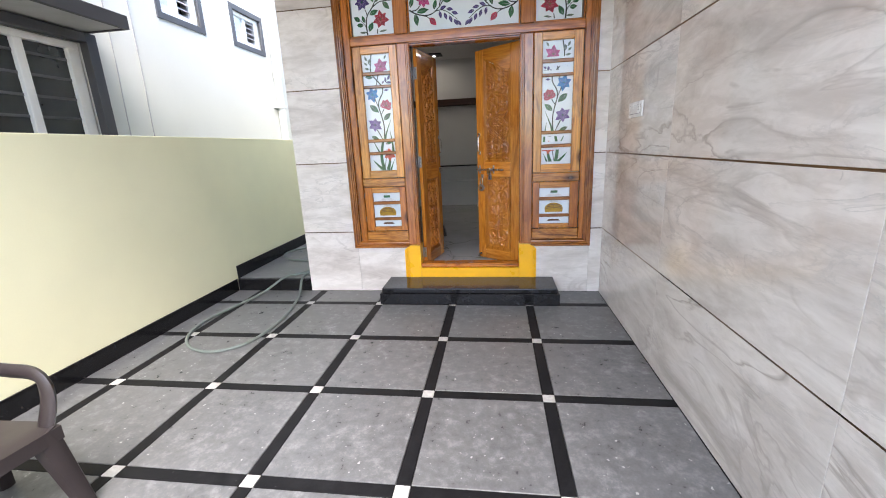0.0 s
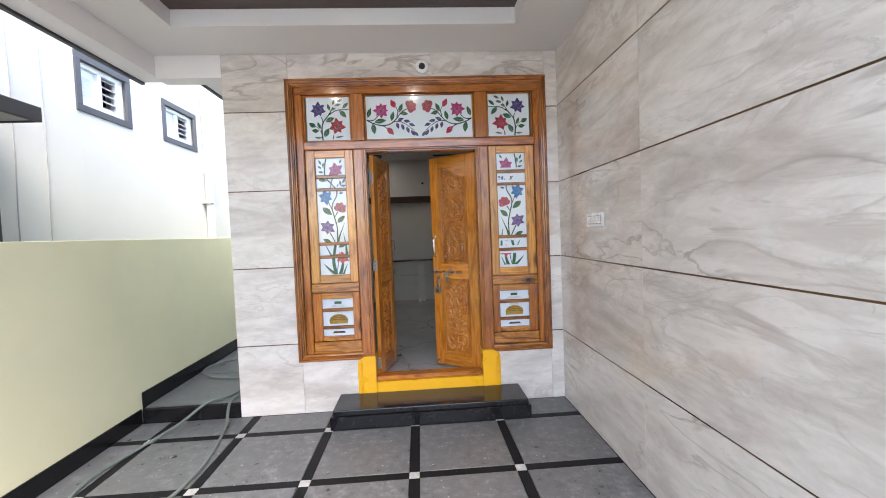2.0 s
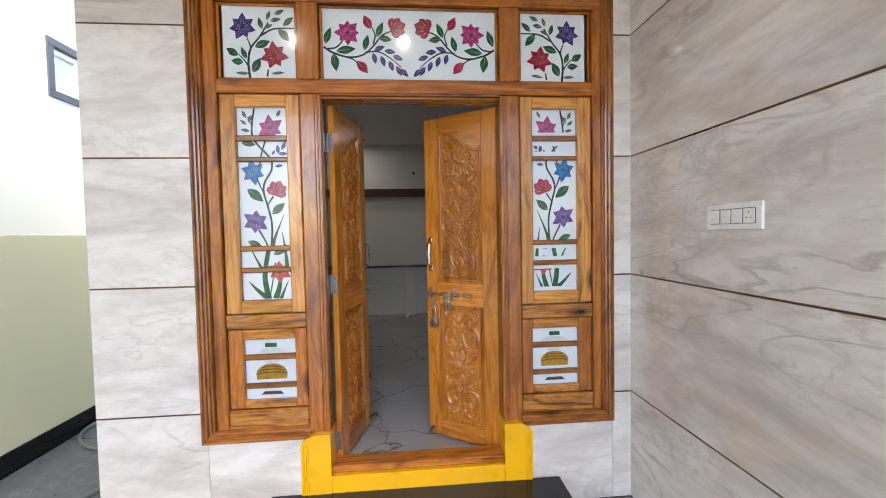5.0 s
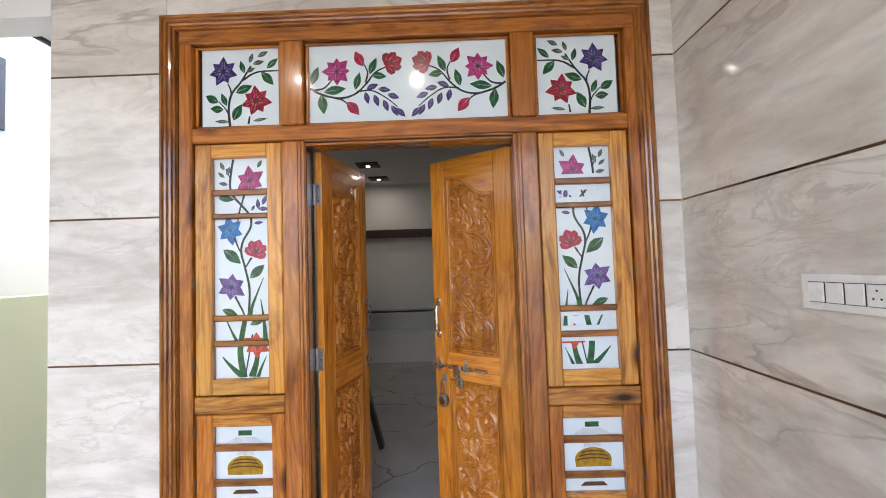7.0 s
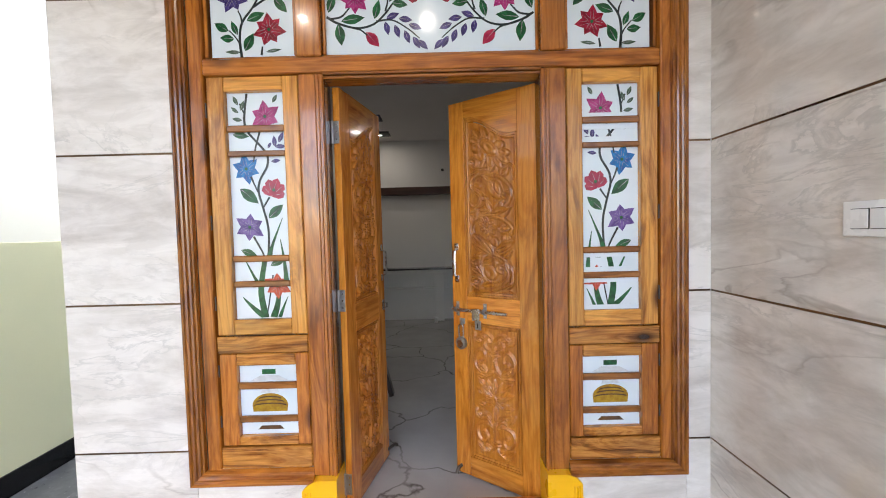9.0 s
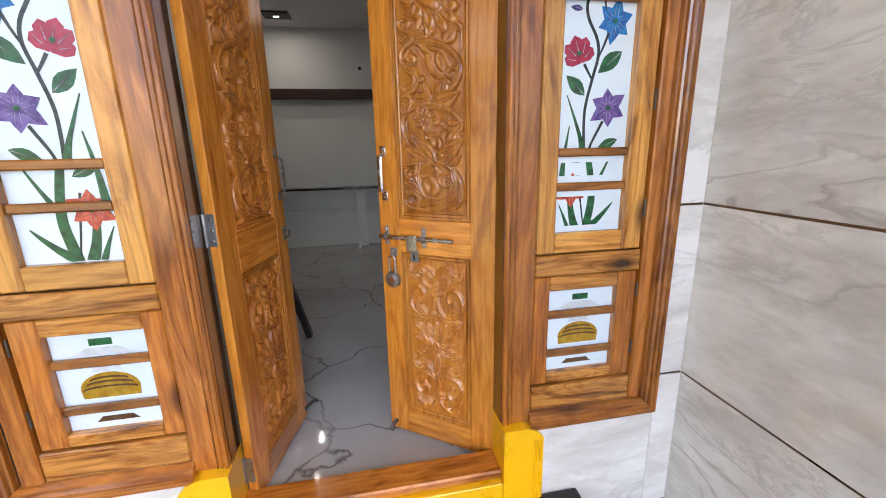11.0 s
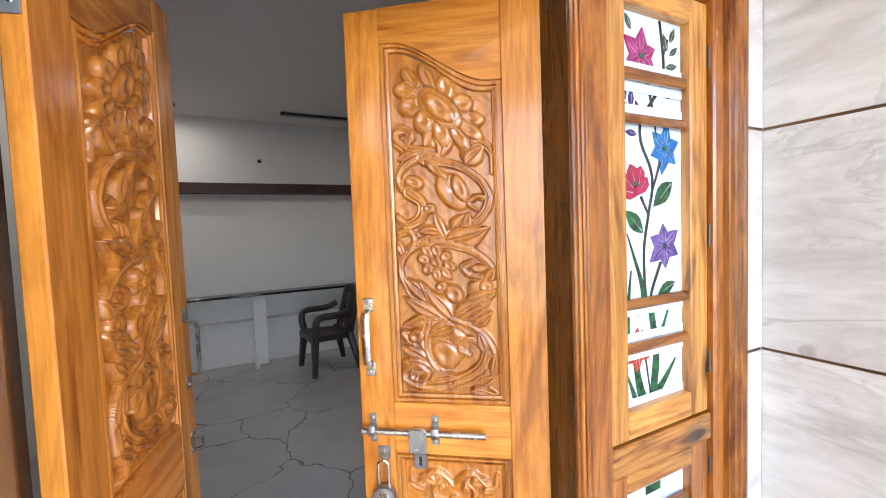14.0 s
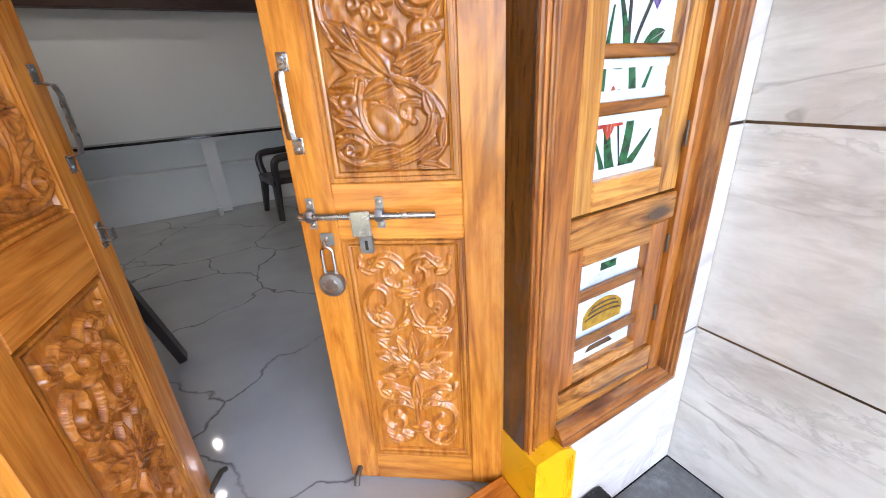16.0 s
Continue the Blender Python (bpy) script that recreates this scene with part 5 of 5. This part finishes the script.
vent(0.44, 1.20, 2.99, 3.58)
vent(1.78, 2.58, 3.00, 3.56)
win = thing("sliding_window", (NX, -1.318, 1.1), "large white sliding window with a dark grille", "window")
for a, b, c, d in ((0.80, 0.90, 0.0, 1.50), (-0.90, -0.80, 0.0, 1.50), (-0.7995, 0.7995, 1.42, 1.50)):
    part("surround", box(-0.02, 0.06, a, b, c, d, 0.004), DARKTRIM, win)
for a, b in ((-0.80, -0.72), (0.70, 0.80), (-0.15, -0.08), (0.28, 0.35)):
    part("window_frame", box(-0.12, -0.04, a, b, 0.03, 1.36, 0.004), UPVC, win)
part("window_frame", box(-0.12, -0.04, -0.80, 0.80, 1.3605, 1.42, 0.004), UPVC, win)
part("pane", box(-0.085, -0.08, -0.72, 0.70, 0.03, 1.36), DARKGLASS, win, "dark reflecting glass")
for k in range(8):
    part("grille_bar", box(-0.0795, -0.073, -0.719, 0.699, 0.10 + 0.165 * k, 0.122 + 0.165 * k), GREYTRIM, win)
canopy = thing("window_canopy", (NX, -1.32, 2.615), "concrete window canopy with a charcoal edge", "canopy")
part("soffit", box(0.0, 0.42, -1.2, 0.84, 0.0, 0.10), CANOPY, canopy)
part("edge", box(0.42, 0.455, -1.2, 0.862, -0.012, 0.10, 0.003), DARKTRIM, canopy, "charcoal painted canopy edge")
part("end", box(0.0, 0.4195, 0.8405, 0.862, -0.012, 0.10, 0.003), DARKTRIM, canopy)
pipe = thing("drain_pipe", (NX + 0.075, 2.73, 0), "white plastic drain pipe on the neighbour's wall", "pipe")
part("tube", lathe([(0.055, 0.0), (0.055, 5.6)], None, 20), PIPE, pipe, "", True)
part("collar", lathe([(0.064, 2.70), (0.066, 2.72), (0.066, 2.84), (0.064, 2.86)], None, 20), PIPE, pipe, "", True)
part("clip", box(-0.08, 0.06, -0.11, 0.065, 2.235, 2.262, 0.003), PIPE, pipe)
for y in (-0.22, 0.07):
    wire = thing("wall_cable", (NX, y, 0), "thin grey cable clipped to the white wall", "cable", "wall cables")
    part("cable", sweep(smooth_path([(0.006, 0.01 * math.sin(3 * z), z) for z in (0.5, 1.2, 1.9, 2.4, 3.0, 3.8, 4.6, 5.9)], 3), 0.005, None, 6), CANOPY, wire)

# ---- the room ----
ledge = thing("ledge_top", (-0.12, BACK - 0.115, 1.075), "long dark granite ledge top along the room's wall", "ledge")
part("top", box(-2.80, 2.77, -0.115, 0.113, 0, 0.028, 0.004), GRANITE, ledge)
unit = thing("storage_ledge", (-0.12, BACK, FLOOR_IN), "white built-in ledge with open shelves below", "shelf")
for x in (-1.21, 0.75, 2.0):
    part("pier", box(x - 0.07, x + 0.07, -0.205, -0.002, 0, 0.7905, 0.003), INWALL, unit)
    part("pier_cap", box(x - 0.10, x + 0.10, -0.208, -0.195, 0.7905, 0.8345, 0.002), INWALL, unit)
part("upper_rail", box(-2.80, 2.77, -0.20, -0.17, 0.791, 0.8345, 0.002), INWALL, unit)
part("shelf_board", box(-2.80, 2.77, -0.155, -0.003, 0.505, 0.530, 0.003), INWALL, unit)
part("lower_panel", box(-2.80, 2.77, -0.065, -0.003, 0.0, 0.504, 0.002), INWALL, unit)
cornice = thing("wall_band", (-0.12, BACK, 2.30), "dark brown wooden band across the white wall", "trim")
part("board", box(-2.80, 2.77, -0.12, -0.002, 0, 0.125, 0.004), DARKWOOD, cornice)
sw = thing("socket_board", (-0.40, BACK, 1.18), "white socket board above the ledge", "socket")
part("cover_plate", box(-0.13, 0.13, -0.012, -0.001, -0.05, 0.05, 0.004), SWITCH, sw)
for k in range(4):
    part("switch_key", box(-0.105 + 0.054 * k, -0.057 + 0.054 * k, -0.016, -0.0115, -0.03, 0.03, 0.002), SWITCH, sw)
hook = thing("wall_lamp_holder", (-1.23, BACK, 2.70), "small black holder sticking out of the wall", "lamp holder")
part("stem", lathe([(0.010, -0.001), (0.010, -0.035), (0.022, -0.04), (0.024, -0.06), (0.016, -0.075)], None, 14, "y"), SLOT, hook, "", True)
wire = thing("loose_wire", (-0.02, BACK, 2.43), "thin black wire hanging loose on the white wall", "wire")
part("strand", sweep(smooth_path([(0.0, -0.02, 0.0), (0.03, -0.04, 0.06), (-0.03, -0.05, 0.14), (0.01, -0.04, 0.26), (-0.02, -0.02, 0.42), (0.0, -0.004, 0.60)], 6), 0.004, None, 6), SLOT, wire, "", True)
cup = thing("paper_cup", (-1.39, 4.43, FLOOR_IN), "small white cup standing by the pier", "cup")
part("body", lathe([(0.026, 0), (0.034, 0.085), (0.036, 0.088)], None, 18), SWITCH, cup, "", True)
strip = thing("ceiling_strip_light", (-0.45, 4.30, CEIL_IN), "unlit dark strip fixture on the ceiling", "ceiling light")
part("channel", box(-0.55, 0.55, -0.035, 0.035, -0.030, -0.001, 0.004), DARKTRIM, strip)
part("diffuser", box(-0.53, 0.53, -0.022, 0.022, -0.038, -0.0305, 0.003), CANOPY, strip)
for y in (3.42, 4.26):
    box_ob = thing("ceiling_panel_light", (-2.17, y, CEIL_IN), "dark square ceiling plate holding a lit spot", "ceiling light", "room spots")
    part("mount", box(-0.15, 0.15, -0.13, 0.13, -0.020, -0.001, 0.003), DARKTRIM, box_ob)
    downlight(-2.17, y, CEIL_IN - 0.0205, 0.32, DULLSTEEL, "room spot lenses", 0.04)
# two unseen lamps, added to fill the room with light
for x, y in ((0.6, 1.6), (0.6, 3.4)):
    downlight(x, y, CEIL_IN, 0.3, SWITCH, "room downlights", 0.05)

# ---- pieces: floor stones, wall tiles ----
GX, GYN, P, BW = -0.7125, -0.357, 0.7325, 0.072
xs = [LEFT + 0.016] + [GX - P * k for k in range(4, -1, -1)] + [-0.003]
ys = [-0.003] + [GYN - P * k for k in range(0, 10)]
meshes = {}


def piece(name, w, d, h, material, parent, at, bevel=0.003):
    """A flat stone, sharing its mesh with others of its size."""
    key = (name, round(w, 3), round(d, 3), round(h, 3))
    if key not in meshes:
        me = bpy.data.meshes.new(name)
        b = box(-w / 2, w / 2, -d / 2, d / 2, -h, 0, bevel)
        b.to_mesh(me)
        b.free()
        me.materials.append(material)
        meshes[key] = me
    ob = new(name, meshes[key])
    ob.parent = parent
    ob.location = at
    return ob


G = 0.0015
for i in range(len(xs) - 1):
    for j in range(len(ys) - 1):
        xa = xs[i] + (BW / 2 if i > 0 else 0) + G
        xb = xs[i + 1] - (BW / 2 if i + 1 < len(xs) - 1 else 0) - G
        yb = ys[j] - (BW / 2 if j > 0 else 0) - G
        ya = ys[j + 1] + BW / 2 + G
        piece("floor_stone", xb - xa, yb - ya, 0.014, TILE, slab, ((xa + xb) / 2, (ya + yb) / 2, random.uniform(-0.0008, 0.0008)), 0.002)
        piece("band_across", xb - xa, BW - 2 * G, 0.012, BAND, slab, ((xa + xb) / 2, ys[j + 1], -0.001), 0.0015)
        if i > 0:
            piece("band_along", BW - 2 * G, yb - ya, 0.012, BAND, slab, (xs[i], (ya + yb) / 2, -0.001), 0.0015)
            piece("inlay", BW - 2 * G, BW - 2 * G, 0.012, NODE, slab, (xs[i], ys[j + 1], -0.0005), 0.0015)
y = 0.031
for k in range(8):
    d = 0.86
    piece("passage_stone", (SIDE - LEFT) - 0.035, d - 0.012, 0.0115, TILE, passage, ((LEFT + SIDE) / 2 + 0.006, y + d / 2, 0.1395), 0.002)
    y += d

ROWS_Z = [0.0, 0.655, 1.371, 2.076, 2.786, CZ]
J = 0.0045


def wall_tile(w, h, parent, at, turn):
    key = ("tile", round(w, 3), round(h, 3))
    if key not in meshes:
        me = bpy.data.meshes.new("marble_tile")
        b = box(-w / 2, w / 2, 0, 0.0115, -h / 2, h / 2, 0.0015)
        b.to_mesh(me)
        b.free()
        me.materials.append(WALLTILE)
        meshes[key] = me
    ob = new("marble_tile", meshes[key])
    ob.parent = parent
    ob.matrix_basis = Matrix.Translation(at) @ Matrix.Rotation(turn, 4, "Z")
    return ob


for r in range(5):
    z0, z1 = ROWS_Z[r] + (J if r else 0.001), ROWS_Z[r + 1] - (J if r < 4 else 0.001)
    spans = [(SIDE, -2.475, z0, z1), (-0.115, 0.011, z0, z1)]
    if r == 0:
        spans += [(-2.4735, -1.935, z0, 0.50), (-0.655, -0.1165, z0, 0.50)]
    if r == 4:
        spans += [(-2.4735, -1.172, 3.055, z1), (-1.1705, -0.1165, 3.055, z1)]
    for a, b, c, d in spans:
        wall_tile(b - a, d - c, wall_door, ((a + b) / 2, 0.0, (c + d) / 2), 0)
    L = 1.40
    for k in range(5):
        y1 = -L * k
        wall_tile(L - 0.0012, z1 - z0, wall_right, (0.0, y1 - L / 2, (z0 + z1) / 2), radians(-90))
    if r:
        z = ROWS_Z[r]
        part("joint_strip", box(SIDE, -2.475, 0.003, 0.0118, z - J + 0.0003, z + J - 0.0003), BRASS, wall_door)
        part("joint_strip", box(-0.115, 0.0, 0.003, 0.0118, z - J + 0.0003, z + J - 0.0003), BRASS, wall_door)
        part("joint_strip", box(0.003, 0.0118, -6.9, -0.001, z - J + 0.0003, z + J - 0.0003), BRASS, wall_right)
